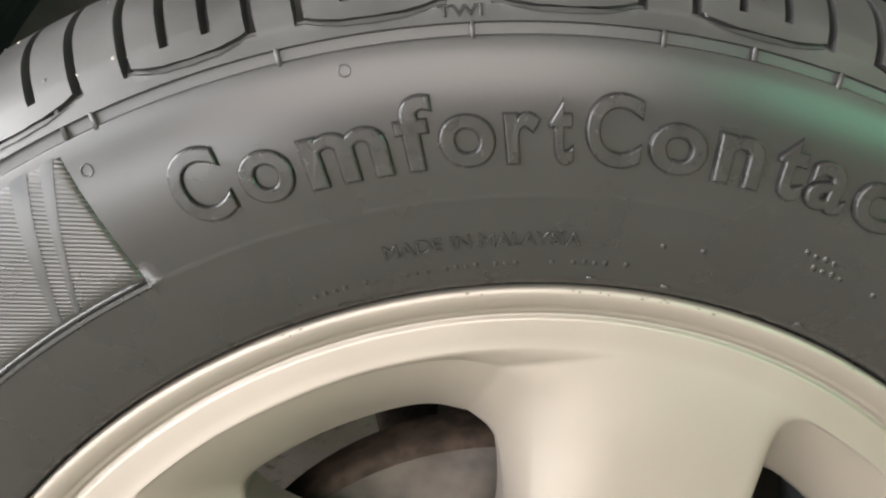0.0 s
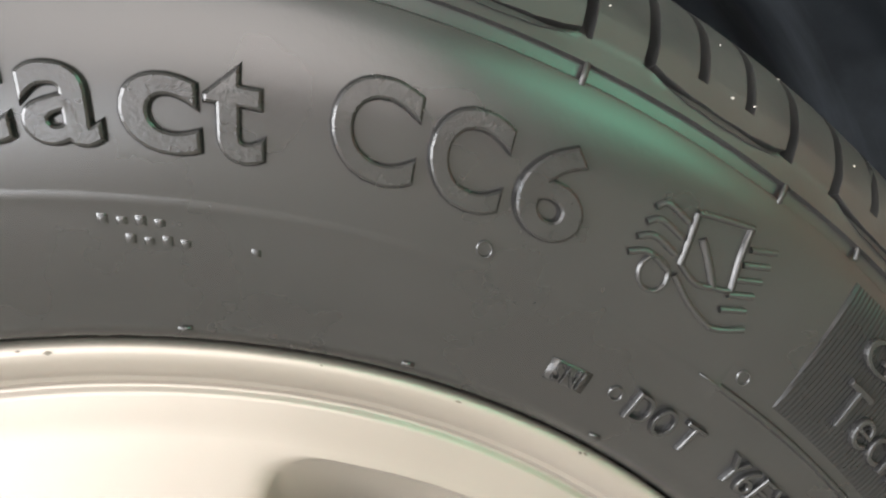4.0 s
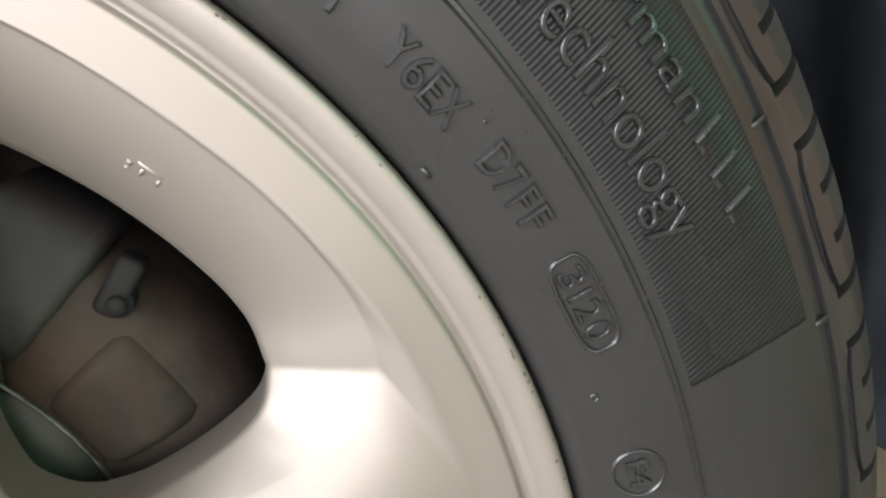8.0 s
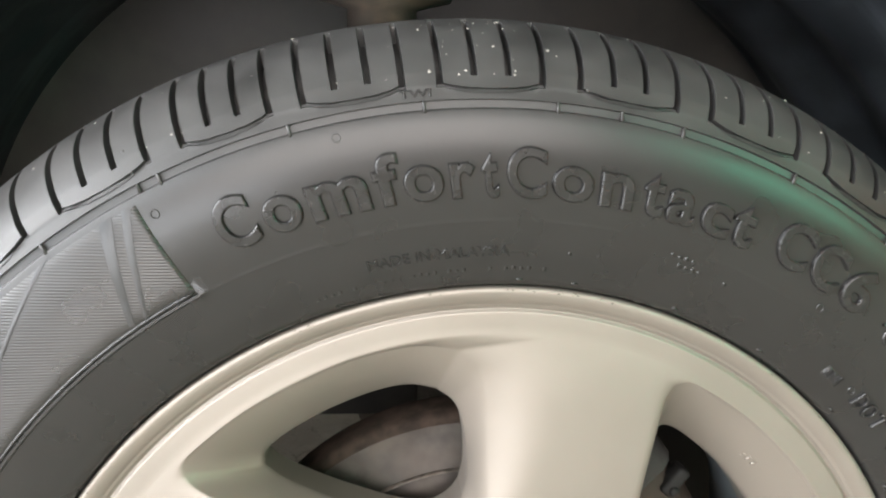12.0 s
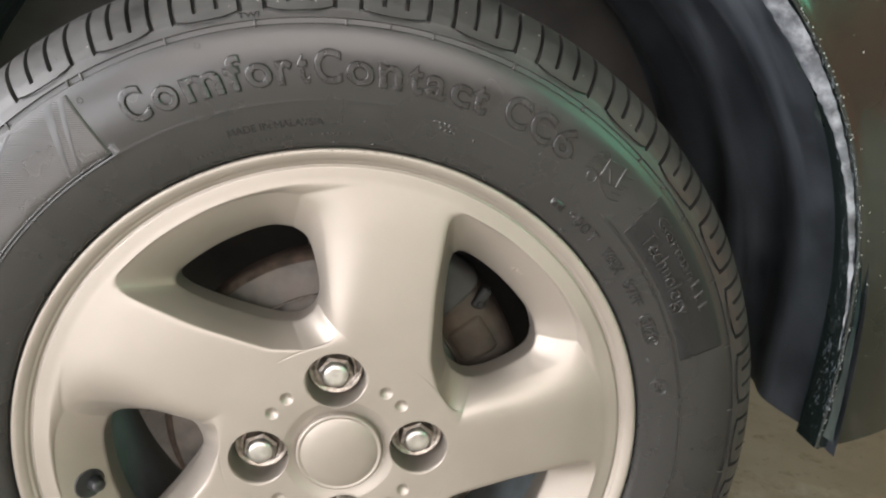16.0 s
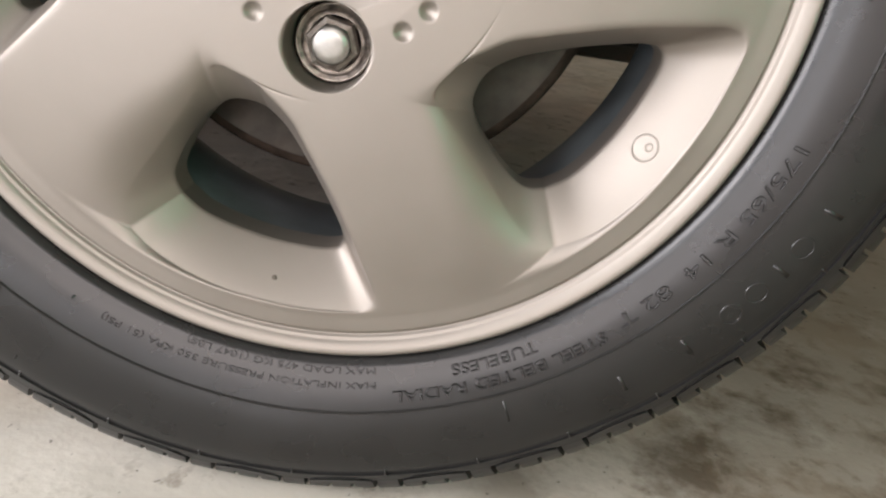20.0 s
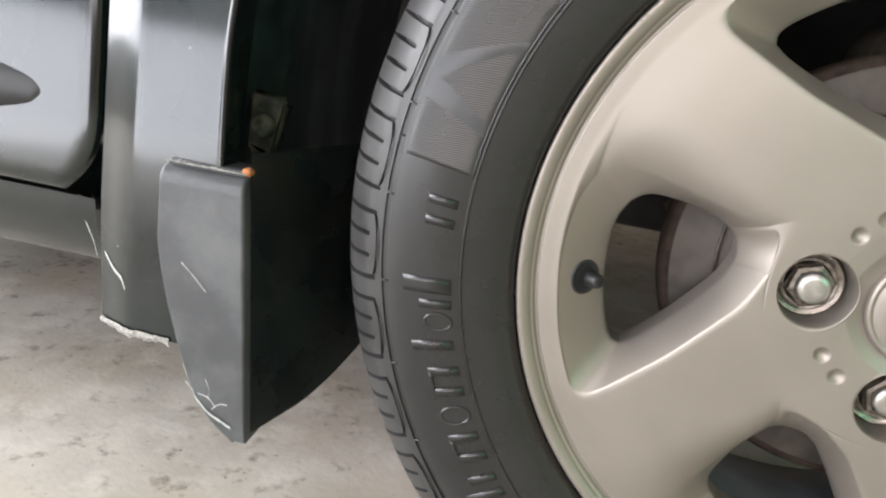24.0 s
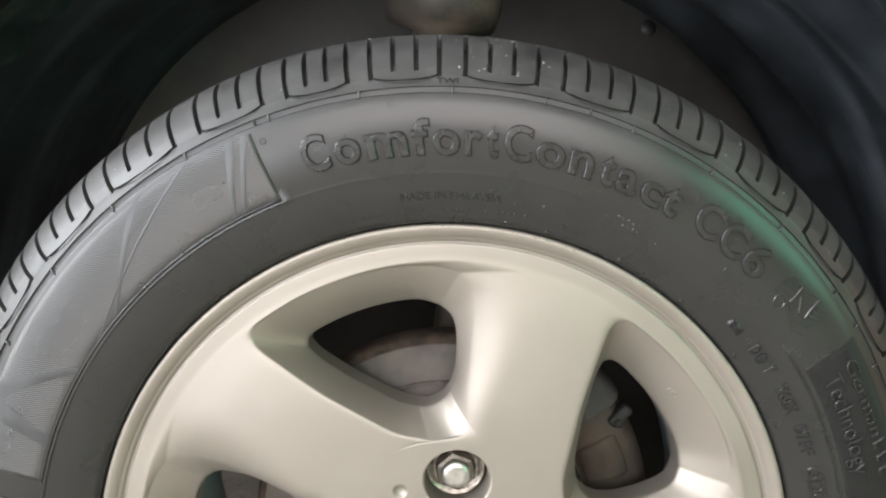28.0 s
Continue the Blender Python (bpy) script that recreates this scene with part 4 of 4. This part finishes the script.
def ring_mark(a, r, radius, width, height, stretch=1.0, n=32, square=1.0):
    """A raised ring on the sidewall."""
    verts = []
    c = np.array([r * math.cos(radians(a)), r * math.sin(radians(a))])
    e_r, e_t = c / r, np.array([-c[1], c[0]]) / r
    for w, h in ((radius - width, -0.0004), (radius - 0.75 * width, height), (radius - 0.25 * width, height), (radius, -0.0004)):
        for j in range(n):
            k = 2 * math.pi * j / n
            sn, cs = (math.copysign(abs(f) ** square, f) for f in (math.sin(k), math.cos(k)))
            p = c + e_r * w * sn + e_t * (w + radius * (stretch - 1)) * cs
            rr = float(np.hypot(*p))
            verts.append(settle(p[0], side_depth(rr) - h, HUB + p[1]))
    return verts, grid_faces(4, n, True)




def arc_word(word, spans, r, cap, height, bold, label, mat=None):
    """A word whose letters each take up their own stretch of the arc."""
    pieces = []
    for ch, a0, a1 in zip(word, spans[:-1:2], spans[1::2]):
        v, f = letters(ch, bold)
        lo, hi = v[:, 0].min(), v[:, 0].max()
        out = []
        for x, y, z in v:
            rr = r + ((y + bold) / (FONT_CAP + 2 * bold)) * cap
            out.append(settle(*wheel_point(rr, a0 + (a1 - a0) * (x - lo) / (hi - lo), side_depth(rr) + 0.0004 - (height + 0.0004) * z)))
        pieces.append((out, f))
    return part("lettering", *merge(*pieces), mat or LETTER, wheel, label, smooth=False, recalc=False)


BIG = "large raised letters on the sidewall"
arc_word("ComfortContact", (114.75, 111.4, 110.85, 107.5, 106.95, 101.7, 101.3, 98.85, 98.85, 95.35, 94.9, 92.6, 92.2, 90.7, 90.05, 86.5, 86.15, 82.3, 81.9, 78.65, 77.95, 75.9, 75.65, 72.75, 72.3, 69.25, 69.25, 66.85), 0.2288, 0.0168, 0.0017, 0.044, BIG)
arc_word("CC6", (64.5, 60.85, 60.5, 57.0, 56.55, 53.1), 0.2299, 0.0168, 0.0017, 0.044, BIG)
FIELD = "raised letters on a fine-ribbed field"
arc_text("German", 37.0, 26.3, 0.2437, 0.0068, 0.0013, 0.018, FIELD)
arc_text("Technology", 36.6, 22.0, 0.2303, 0.0096, 0.0014, 0.016, FIELD)
arc_text("MADE IN MALAYSIA", 104.0, 89.8, 0.2090, 0.0035, 0.0005, 0.03, "small raised letters")
arc_word("DOT", (46.4, 45.0, 44.75, 43.35, 42.9, 41.4), 0.2060, 0.0068, 0.0014, 0.022, "raised letters")
arc_word("Y6EX", (39.15, 37.75, 37.75, 36.6, 36.5, 35.5, 35.5, 34.1), 0.2062, 0.0070, 0.0014, 0.022, "raised letters")
arc_word("D7FF", (31.95, 30.65, 30.45, 29.45, 29.2, 28.35, 28.0, 27.0), 0.2069, 0.0068, 0.0014, 0.022, "raised letters")
arc_word("3120", (24.2, 23.0, 22.7, 22.3, 22.0, 20.9, 20.7, 19.6), 0.2079, 0.0054, 0.0010, 0.018, "raised digits in an oval frame")
arc_text("E4", 11.4, 9.5, 0.2068, 0.0042, 0.0008, 0.03, "raised mark in a ring")
arc_text("TWI", 98.0, 95.6, 0.2622, 0.0026, 0.0005, 0.03, "small raised letters on the shoulder")
arc_text("STEEL BELTED RADIAL", -49.0, -77.6, 0.2108, 0.0054, 0.0012, 0.022, "raised letters")
arc_text("TUBELESS", -57.6, -69.5, 0.2018, 0.0048, 0.0012, 0.022, "raised letters")
arc_text("175/65 R 14  82 T", -17.5, -47.0, 0.2080, 0.0062, 0.0012, 0.020, "raised size marking")
arc_text("MAX LOAD 475 KG (1047 LBS)", -79.8, -106.0, 0.1996, 0.0028, 0.0006, 0.015, "small raised letters")
arc_text("MAX INFLATION PRESSURE 350 KPA (51 PSI)", -79.8, -117.0, 0.2062, 0.0028, 0.0006, 0.015, "small raised letters")


def marks(name, pieces, label, mat=None):
    return part(name, *merge(*pieces), mat or RUBBER, wheel, label)


# the maker's name: plain bars and rings only
maker = [ring_mark(-129.6, 0.2325, 0.0128, 0.0016, 0.0009, 0.9), ring_mark(-131.0, 0.2325, 0.0078, 0.0018, 0.0010, 0.85),
         ring_mark(-153.4, 0.2335, 0.0080, 0.0018, 0.0010, 0.75), ring_mark(-166.6, 0.2325, 0.0072, 0.0018, 0.0010, 0.75)]
for a, r0, r1, wide in ((-135.0, 0.2256, 0.2412, 0.8), (-137.7, 0.2256, 0.2412, 0.8), (-140.9, 0.2262, 0.2468, 0.9), (-143.4, 0.2262, 0.2412, 0.8), (-146.8, 0.2256, 0.2412, 0.8), (-149.8, 0.2256, 0.2412, 0.8),
                         (-156.5, 0.2256, 0.2412, 0.8), (-159.4, 0.2256, 0.2412, 0.8), (-163.0, 0.2262, 0.2470, 0.9), (-168.6, 0.2256, 0.2412, 0.8), (-170.6, 0.2256, 0.2490, 1.7), (-179.4, 0.2262, 0.2400, 0.8), (-182.0, 0.2262, 0.2400, 0.8)):
    maker.append(arc_bar(a + 0.15, a - wide - 0.15, r0, r1, 0.0013, 0.0006))
for a in (-135.6, -147.4, -157.1):
    maker.append(arc_bar(a, a - 2.6, 0.2390, 0.2414, 0.0013, 0.0006))
for piece in maker:
    marks("maker_mark", [piece], "plain raised bar or ring of the maker's mark")
maker2 = [ring_mark(-26.6, 0.2415, 0.0055, 0.0009, 0.0004), ring_mark(-33.0, 0.2415, 0.0055, 0.0009, 0.0004), ring_mark(-36.4, 0.2415, 0.0055, 0.0009, 0.0004)]
for a in (-22.0, -29.5, -42.0, -50.0):
    maker2.append(arc_bar(a, a - 0.5, 0.2365, 0.2470, 0.0003))
for piece in maker2:
    marks("maker_mark", [piece], "plain raised bar or ring low on the sidewall")


def stroke(points, width, height):
    """A raised stroke on the sidewall through places (angle, radius)."""
    line = smooth_line([(radians(a) * 0.24, r) for a, r in points], 16)
    along = np.gradient(line, axis=0)
    along /= np.linalg.norm(along, axis=1)[:, None]
    rows = []
    for off, h in ((-0.5, -0.0004), (-0.32, height), (0.32, height), (0.5, -0.0004)):
        for p, d in zip(line, along):
            rr, ta = p[1] + off * width * d[0], p[0] - off * width * d[1]
            rows.append(settle(*wheel_point(rr, math.degrees(ta / 0.24), side_depth(rr) - h)))
    return rows, grid_faces(4, len(line))


# a badge beside the letters: a ring, a shield and curved slats, as plain shapes
badge = [ring_mark(48.95, 0.2332, 0.0036, 0.0010, 0.0008)]
for i in range(4):
    r = 0.2356 + 0.0031 * i
    badge.append(stroke([(50.55 - 0.15 * i, r - 0.0010), (49.6, r + 0.0006), (48.35, r - 0.0004)], 0.0015, 0.0008))
for i in range(5):
    r = 0.2352 + 0.0031 * i
    badge.append(stroke([(45.0, r - 0.0012), (44.5, r - 0.0003), (43.75, r + 0.0012)], 0.0015, 0.0008))
badge += [stroke([(48.15, 0.2468), (47.0, 0.2482), (45.35, 0.2500)], 0.0014, 0.0008), stroke([(48.15, 0.2466), (48.0, 0.2420), (47.9, 0.2370)], 0.0015, 0.0008),
          stroke([(45.45, 0.2498), (45.3, 0.2440), (44.95, 0.2380)], 0.0015, 0.0008), stroke([(47.95, 0.2350), (46.6, 0.2318), (45.0, 0.2300)], 0.0014, 0.0008),
          stroke([(45.0, 0.2300), (44.2, 0.2312), (43.3, 0.2334)], 0.0014, 0.0008), stroke([(47.9, 0.2372), (46.8, 0.2356), (45.85, 0.2366)], 0.0014, 0.0008),
          stroke([(47.4, 0.2432), (46.6, 0.2400), (45.85, 0.2366)], 0.0018, 0.0008), stroke([(45.9, 0.2366), (45.4, 0.2372), (44.95, 0.2380)], 0.0012, 0.0008)]
for piece in badge:
    marks("badge_mark", [piece], "plain raised stroke or ring of a badge")
# writing too small to read
small = []
for a0, a1, r in ((110.0, 104.5, 0.2022), (103.0, 94.0, 0.2024), (92.0, 85.5, 0.2028), (84.0, 82.0, 0.2098), (81.0, 79.8, 0.2102), (74.5, 70.0, 0.2170), (73.5, 69.0, 0.2140), (67.5, 66.2, 0.2138), (84.6, 80.0, 0.2655), (5.5, -1.5, 0.2080)):
    n = int(abs(a1 - a0) / 0.75)
    for i in range(n):
        if (i * 7 + int(r * 1e4)) % 5 == 0:
            continue
        a = a0 + (a1 - a0) * i / n
        small.append(arc_bar(a, a - 0.42, r, r + 0.0024 + 0.0004 * ((i * 3) % 2), 0.00013, 0.0008))
tagged(marks("small_print", small, "small unreadable raised print as plain bars"), kind="stuff")
marks("oval_frame", [ring_mark(21.9, 0.2106, 0.0046, 0.0009, 0.0008, 2.45, 64, 0.55)], "raised rounded frame round the date digits")
rings = [ring_mark(10.5, 0.2090, 0.0059, 0.0008, 0.0006), ring_mark(57.08, 0.2249, 0.0017, 0.0006, 0.0004), ring_mark(41.74, 0.2259, 0.0017, 0.0005, 0.0004), ring_mark(118.3, 0.2495, 0.0017, 0.0006, 0.0004), ring_mark(103.2, 0.2530, 0.0017, 0.0006, 0.0003), ring_mark(47.45, 0.2096, 0.0017, 0.0005, 0.0005), ring_mark(33.04, 0.2131, 0.0007, 0.0005, 0.0004), ring_mark(16.2, 0.2050, 0.0010, 0.0005, 0.0004)]
for n_, g in enumerate(rings):
    marks("vent_ring", [g], "small raised ring")
arc_text("SNI", 51.35, 49.6, 0.2066, 0.0040, 0.0009, 0.02, "small raised letters")
marks("stamp_field", [arc_bar(51.7, 49.2, 0.2060, 0.2112, 0.00025)], "small raised field behind the letters")
for a in (25.3, 23.5, 21.7):
    marks("slash_mark", [merge(stroke([(a, 0.2442), (a + 0.15, 0.2475), (a + 0.3, 0.2510)], 0.0020, 0.0008), stroke([(a, 0.2448), (a - 0.6, 0.2450)], 0.0014, 0.0007))], "small raised slash")
ticks = []
for k in range(35):
    a = 96.2 - k * 360 / 35
    ticks.append(arc_bar(a + 0.12, a - 0.12, 0.2566, 0.2612, 0.0002, 0.0002))
tagged(marks("groove_tick", ticks, "small raised ticks across the shoulder groove"), kind="stuff")
seams = [arc_bar(80.9, 80.65, 0.2575, 0.2730, 0.0004), arc_bar(118.6, 118.35, 0.2575, 0.2730, 0.0004), arc_bar(-120.9, -121.2, 0.2060, 0.2514, 0.0005), arc_bar(-63.6, -63.9, 0.2260, 0.2390, 0.0004), arc_bar(172.0, 171.8, 0.2580, 0.2790, 0.0004), arc_bar(40.0, 39.8, 0.2580, 0.2790, 0.0004)]
for seam in seams:
    marks("mould_seam", [seam], "thin raised mould seam")


def ribbed_rubber(name, turn, period, depth, sheen=0.8):
    m = RUBBER.copy()
    m.name = name
    m.node_tree.nodes["Principled BSDF"].inputs["Specular IOR Level"].default_value = sheen
    n, l = m.node_tree.nodes, m.node_tree.links
    tc, mp, wave, bp = n.new("ShaderNodeTexCoord"), n.new("ShaderNodeMapping"), n.new("ShaderNodeTexWave"), n.new("ShaderNodeBump")
    mp.inputs["Rotation"].default_value = (0, radians(turn), 0)
    wave.bands_direction, wave.wave_profile = "Z", "SIN"
    wave.inputs["Scale"].default_value = 0.314 / period
    wave.inputs["Distortion"].default_value = 0.0
    l.new(tc.outputs["Object"], mp.inputs["Vector"])
    l.new(mp.outputs[0], wave.inputs["Vector"])
    l.new(wave.outputs["Fac"], bp.inputs["Height"])
    bp.inputs["Strength"].default_value, bp.inputs["Distance"].default_value = 0.8, depth
    l.new(bp.outputs[0], n["Principled BSDF"].inputs["Normal"])
    return m


def field(name, a0, a1, r0, r1, mat, label, height=0.00012):
    """A raised field of the sidewall with square ends."""
    n, m = 90, 12
    verts = []
    for j in range(m + 2):
        for i in range(n + 3):
            u, v = min(1.0, max(0.0, (i - 1) / n)), min(1.0, max(0.0, (j - 0.5) / m))
            rr = r0 + (r1 - r0) * v
            h = height if 0 < i < n + 2 and 0 < j < m + 1 else -0.0003
            verts.append(settle(*wheel_point(rr, a0 + (a1 - a0) * u, side_depth(rr) - h)))
    return part(name, verts, grid_faces(m + 2, n + 3), mat, wheel, label)


RIB_A = ribbed_rubber("ribbed_rubber_level", 0, 0.0011, 0.00016)
RIB_B = ribbed_rubber("ribbed_rubber_slanted", 40, 0.0011, 0.00012, 0.16)
field("ribbed_field", 119.25, 173.6, 0.2236, 0.2560, RIB_A, "sheeny fine-ribbed field on the sidewall")
field("ribbed_field", 39.25, 14.5, 0.2240, 0.2560, RIB_B, "dark fine-ribbed field behind the raised letters")
for x0, lean, wide in ((-0.1310, -0.12, 0.0022), (-0.1262, -0.05, 0.0016), (-0.1875, 0.27, 0.0022), (-0.1950, 1.25, 0.0016), (-0.2054, -1.30, 0.0020), (-0.2190, -0.9, 0.0016)):
    n = 16
    verts = []
    for i in range(n + 1):
        rr = 0.2242 + 0.0312 * i / n
        x = x0 + lean * (rr - 0.2242)
        for side in (-1, 0, 1):
            xx = x + side * wide * (0.4 + 0.6 * i / n)
            verts.append(settle(xx, side_depth(rr) - (0.0005 if side == 0 else 0.0003), HUB + math.sqrt(rr * rr - xx * xx)))
    part("flame_streak", verts, grid_faces(n + 1, 3), PAINTED_SHEEN, wheel, "streak across the ribbed field with its sheen painted lighter")
rib_line = [arc_bar(173.7, 119.4, 0.2226, 0.2236, 0.0006, 0.0002), arc_bar(44.0, -77.0, 0.2213, 0.2221, 0.0006, 0.0002)]
marks("protector_rib", rib_line, "thin bright rib round the sidewall")
nubs = []
for a in (82.4, 70.5, 58.8, 46.5, 33.0, 88.5):
    nubs.append(arc_bar(a + 0.35, a - 0.35, 0.1985, 0.2000, 0.0008, 0.0005))
for nub in nubs:
    marks("bead_nub", [nub], "small rubber nub at the bead")

# ---- small things on the rim ----


def pocket(phi, s, lift=0.0):
    """A place on a pocket's outer slope: s = 0 at the rim ring, 1 at the window."""
    r0, y0, r1, y1 = 0.1736, 0.0163, 0.1503, 0.0370
    nr, ny = -(y1 - y0), -(r0 - r1)
    k = math.hypot(nr, ny)
    return wheel_point(r0 + (r1 - r0) * s + lift * nr / k, phi, y0 + (y1 - y0) * (0.8 * s + 0.2 * s * s) + lift * ny / k)


def slope_disc(phi, s, radii):
    """Rings of (radius, lift) laid on the slope."""
    verts, n, long = [], 36, math.hypot(0.0233, 0.0207)
    for radius, lift in radii:
        for j in range(n):
            k = 2 * math.pi * j / n
            ds, dp = radius * math.sin(k) / long, math.degrees(radius * math.cos(k) / 0.162)
            verts.append(pocket(phi + dp, s + ds, lift))
    return verts, grid_faces(len(radii), n, True)


valve_at = FACET + 144 - 22.4
part("valve_hole", *slope_disc(valve_at, 0.56, [(0.0096, 0.0002), (0.0092, 0.0009), (0.0086, 0.0010), (0.0080, 0.0006), (0.0004, 0.0005)]), BLACK, wheel, "dark valve hole in the rim")
stem_v, n_stem = [], 20
for radius, lift in ((0.0048, 0.0004), (0.0048, 0.0030), (0.0040, 0.0050), (0.0040, 0.0072), (0.0032, 0.0080), (0.0002, 0.0082)):
    for j in range(n_stem):
        k = 2 * math.pi * j / n_stem
        stem_v.append(pocket(valve_at + math.degrees((radius * math.cos(k) + 0.0012) / 0.162), 0.66 + radius * math.sin(k) / 0.031, lift))
part("valve_stem", stem_v, grid_faces(6, n_stem, True), BLACK, wheel, "black rubber valve stem")
part("cast_ring_mark", *slope_disc(FACET - 72 - 21.6, 0.50, [(0.0066, 0.0), (0.0063, 0.0004), (0.0058, 0.0004), (0.0055, 0.0)]), SILVER, wheel, "cast ring mark in the pocket")
part("cast_dash", *slope_disc(FACET - 72 - 21.2, 0.46, [(0.0022, 0.0), (0.0019, 0.0004), (0.0013, 0.0004), (0.0010, 0.0)]), SILVER, wheel)
cast = []
for i, (dp, ds, w, h) in enumerate(((0.0, 0.0, 0.0058, 0.0007), (-0.9, 0.07, 0.0008, 0.0022), (0.4, 0.07, 0.0008, 0.0022), (1.4, 0.05, 0.0012, 0.0012), (1.4, 0.11, 0.0012, 0.0007))):
    verts = []
    for lift, k in ((0.0, 1.0), (0.0005, 0.8), (0.0005, 0.0)):
        for sx, sz in ((-1, -1), (1, -1), (1, 1), (-1, 1)):
            verts.append(pocket(FACET - 21.0 + dp + math.degrees(sx * w * k / 2 / 0.162), 0.46 + ds + sz * h * k / 0.031 / 2, lift))
    cast.append((verts, grid_faces(3, 4, True)))
part("cast_mark", *merge(*cast), SILVER, wheel, "small cast letters as plain bars")
DIRT = material("grime_spot", (0.10, 0.085, 0.065), 0.8, scale=300, vary=0.3)
part("dirt_speck", *slope_disc(FACET + 216 - 18.0, 0.40, [(0.0013, 0.0003), (0.0008, 0.0005), (0.0001, 0.0005)]), DIRT, wheel)
chip_v, chip_f = [], []
for _ in range(46):
    a = rng.choice((rng.gauss(85, 5), rng.gauss(20, 4), rng.uniform(30, 150)))
    r, w, h = rng.uniform(0.1936, 0.1952), rng.uniform(0.0002, 0.0009), rng.uniform(0.0002, 0.0005)
    y = float(np.interp(r, [0.1932, 0.1945, 0.1953], [0.0113, 0.0114, 0.0122])) - 0.0002
    at = len(chip_v)
    chip_v += [wheel_point(r, a, y), wheel_point(r + h, a - math.degrees(w / 0.194), y + h * 0.4), wheel_point(r, a - math.degrees(2 * w / 0.194), y), wheel_point(r - h, a - math.degrees(w / 0.194), y)]
    chip_f.append((at, at + 1, at + 2, at + 3))
tagged(part("lip_chips", chip_v, chip_f, DIRT, wheel, "tiny kerb chips on the rim lip"), kind="stuff")
grit_v, grit_f = [], []
rs, ys = [p[0] for p in SHOULDER], [p[1] for p in SHOULDER]
for _ in range(75):
    a, k = rng.choice((rng.uniform(40, 150), rng.uniform(40, 150), rng.gauss(92, 4))), rng.uniform(5.2, len(SHOULDER) - 1.01)
    r, y, w = float(np.interp(k, range(len(rs)), rs)), float(np.interp(k, range(len(ys)), ys)), 0.0002 + 0.0007 * rng.random() ** 4
    at, n = len(grit_v), 6
    turn = [w * rng.uniform(0.5, 1.3) for _ in range(n)]
    for j in range(n):
        p = 2 * math.pi * j / n
        grit_v.append(settle(*wheel_point(r + turn[j] * math.sin(p) * 0.7, a + math.degrees(turn[j] * math.cos(p) / r), y + turn[j] * math.sin(p) * 0.7)))
    grit_v.append(settle(*wheel_point(r + 0.0005 * 0.6, a, y - 0.0005 * 0.8)))
    grit_f += [(at + j, at + (j + 1) % n, at + n) for j in range(n)]
tagged(part("tread_grit", grit_v, grit_f, GRIT, wheel, "pale grit stuck to the tyre shoulder"), kind="stuff")
crust_v = []
for i in range(40):
    x = -0.386 + 0.045 * i / 39
    lift = 0.0002 + 0.0014 * rng.random() ** 2
    crust_v += [(x, -0.001, 0.2890), (x + rng.uniform(-0.0006, 0.0006), 0.003, 0.2895 + lift), (x, 0.012, 0.2900)]
part("mud_crust", crust_v, grid_faces(40, 3), CRUST, car, "pale dried crust along the flap's top")
part("rust_spot", *box(-0.3415, 0.004, 0.2900, 0.005, 0.006, 0.004, 0.0012), material("orange_rust", (0.35, 0.13, 0.04), 0.8, scale=400, vary=0.3), car, "small orange rust spot at the flap")
hole_v, hole_f = revolve([(0.0, 0.3590), (0.0065, 0.3590), (0.0075, 0.3598)], 24, (0.1507, 0.6445))
part("panel_hole", hole_v, hole_f, BLACK, car, "dark bolt hole in the inner wing")
torn = []
for i in range(36):
    x = -0.432 + 0.050 * i / 35
    y = body_depth(x, 0.19) - 0.001
    torn += [(x, y, 0.1845 + 0.0010 * rng.random()), (x, y - 0.0008, 0.1828), (x, y + 0.001, 0.1815 - 0.0025 * rng.random())]
part("torn_edge", torn, grid_faces(36, 3), CRUST, car, "pale broken edge below the fender's rear corner")
for crack in ([(-0.366, 0.166), (-0.361, 0.161), (-0.360, 0.155)], [(-0.358, 0.160), (-0.352, 0.159), (-0.347, 0.154)],
              [(-0.354, 0.170), (-0.351, 0.163), (-0.352, 0.158)], [(-0.349, 0.152), (-0.345, 0.156), (-0.340, 0.157)],
              [(-0.368, 0.176), (-0.365, 0.170)]):
    sliver("flap_scrape", crack, 0.0005, lambda x, z: -0.0044, SCRATCH, "fine white crack on the flap's tip")


def floor_fleck(x, y, size, turn):
    """A curled dark scrap lying on the concrete."""
    verts, n = [], 9
    for i in range(n):
        u = i / (n - 1)
        w = size * 0.35 * math.sin(math.pi * (0.12 + 0.8 * u))
        for k in (-1, 0, 1):
            verts.append((size * (u - 0.5), w * k, 0.0006 + 0.0016 * (u - 0.4) ** 2 + (0.0010 if k else 0.0)))
    fleck = part("floor_scrap", verts, grid_faces(n, 3), DIRT if size < 0.008 else BLACK, None)
    fleck.matrix_basis = pose(x, y, FLOOR, 0, 0, turn)
    tagged(fleck, "small dark curled scrap lying on the concrete floor", "debris", "scraps on the floor")


for x, y, size, turn in ((-0.238, 0.151, 0.012, 10), (-0.244, 0.017, 0.007, 70), (-0.300, 0.052, 0.004, 30), (-0.215, -0.030, 0.004, 120), (0.052, -0.045, 0.005, 45)):
    floor_fleck(x, y, size, turn)
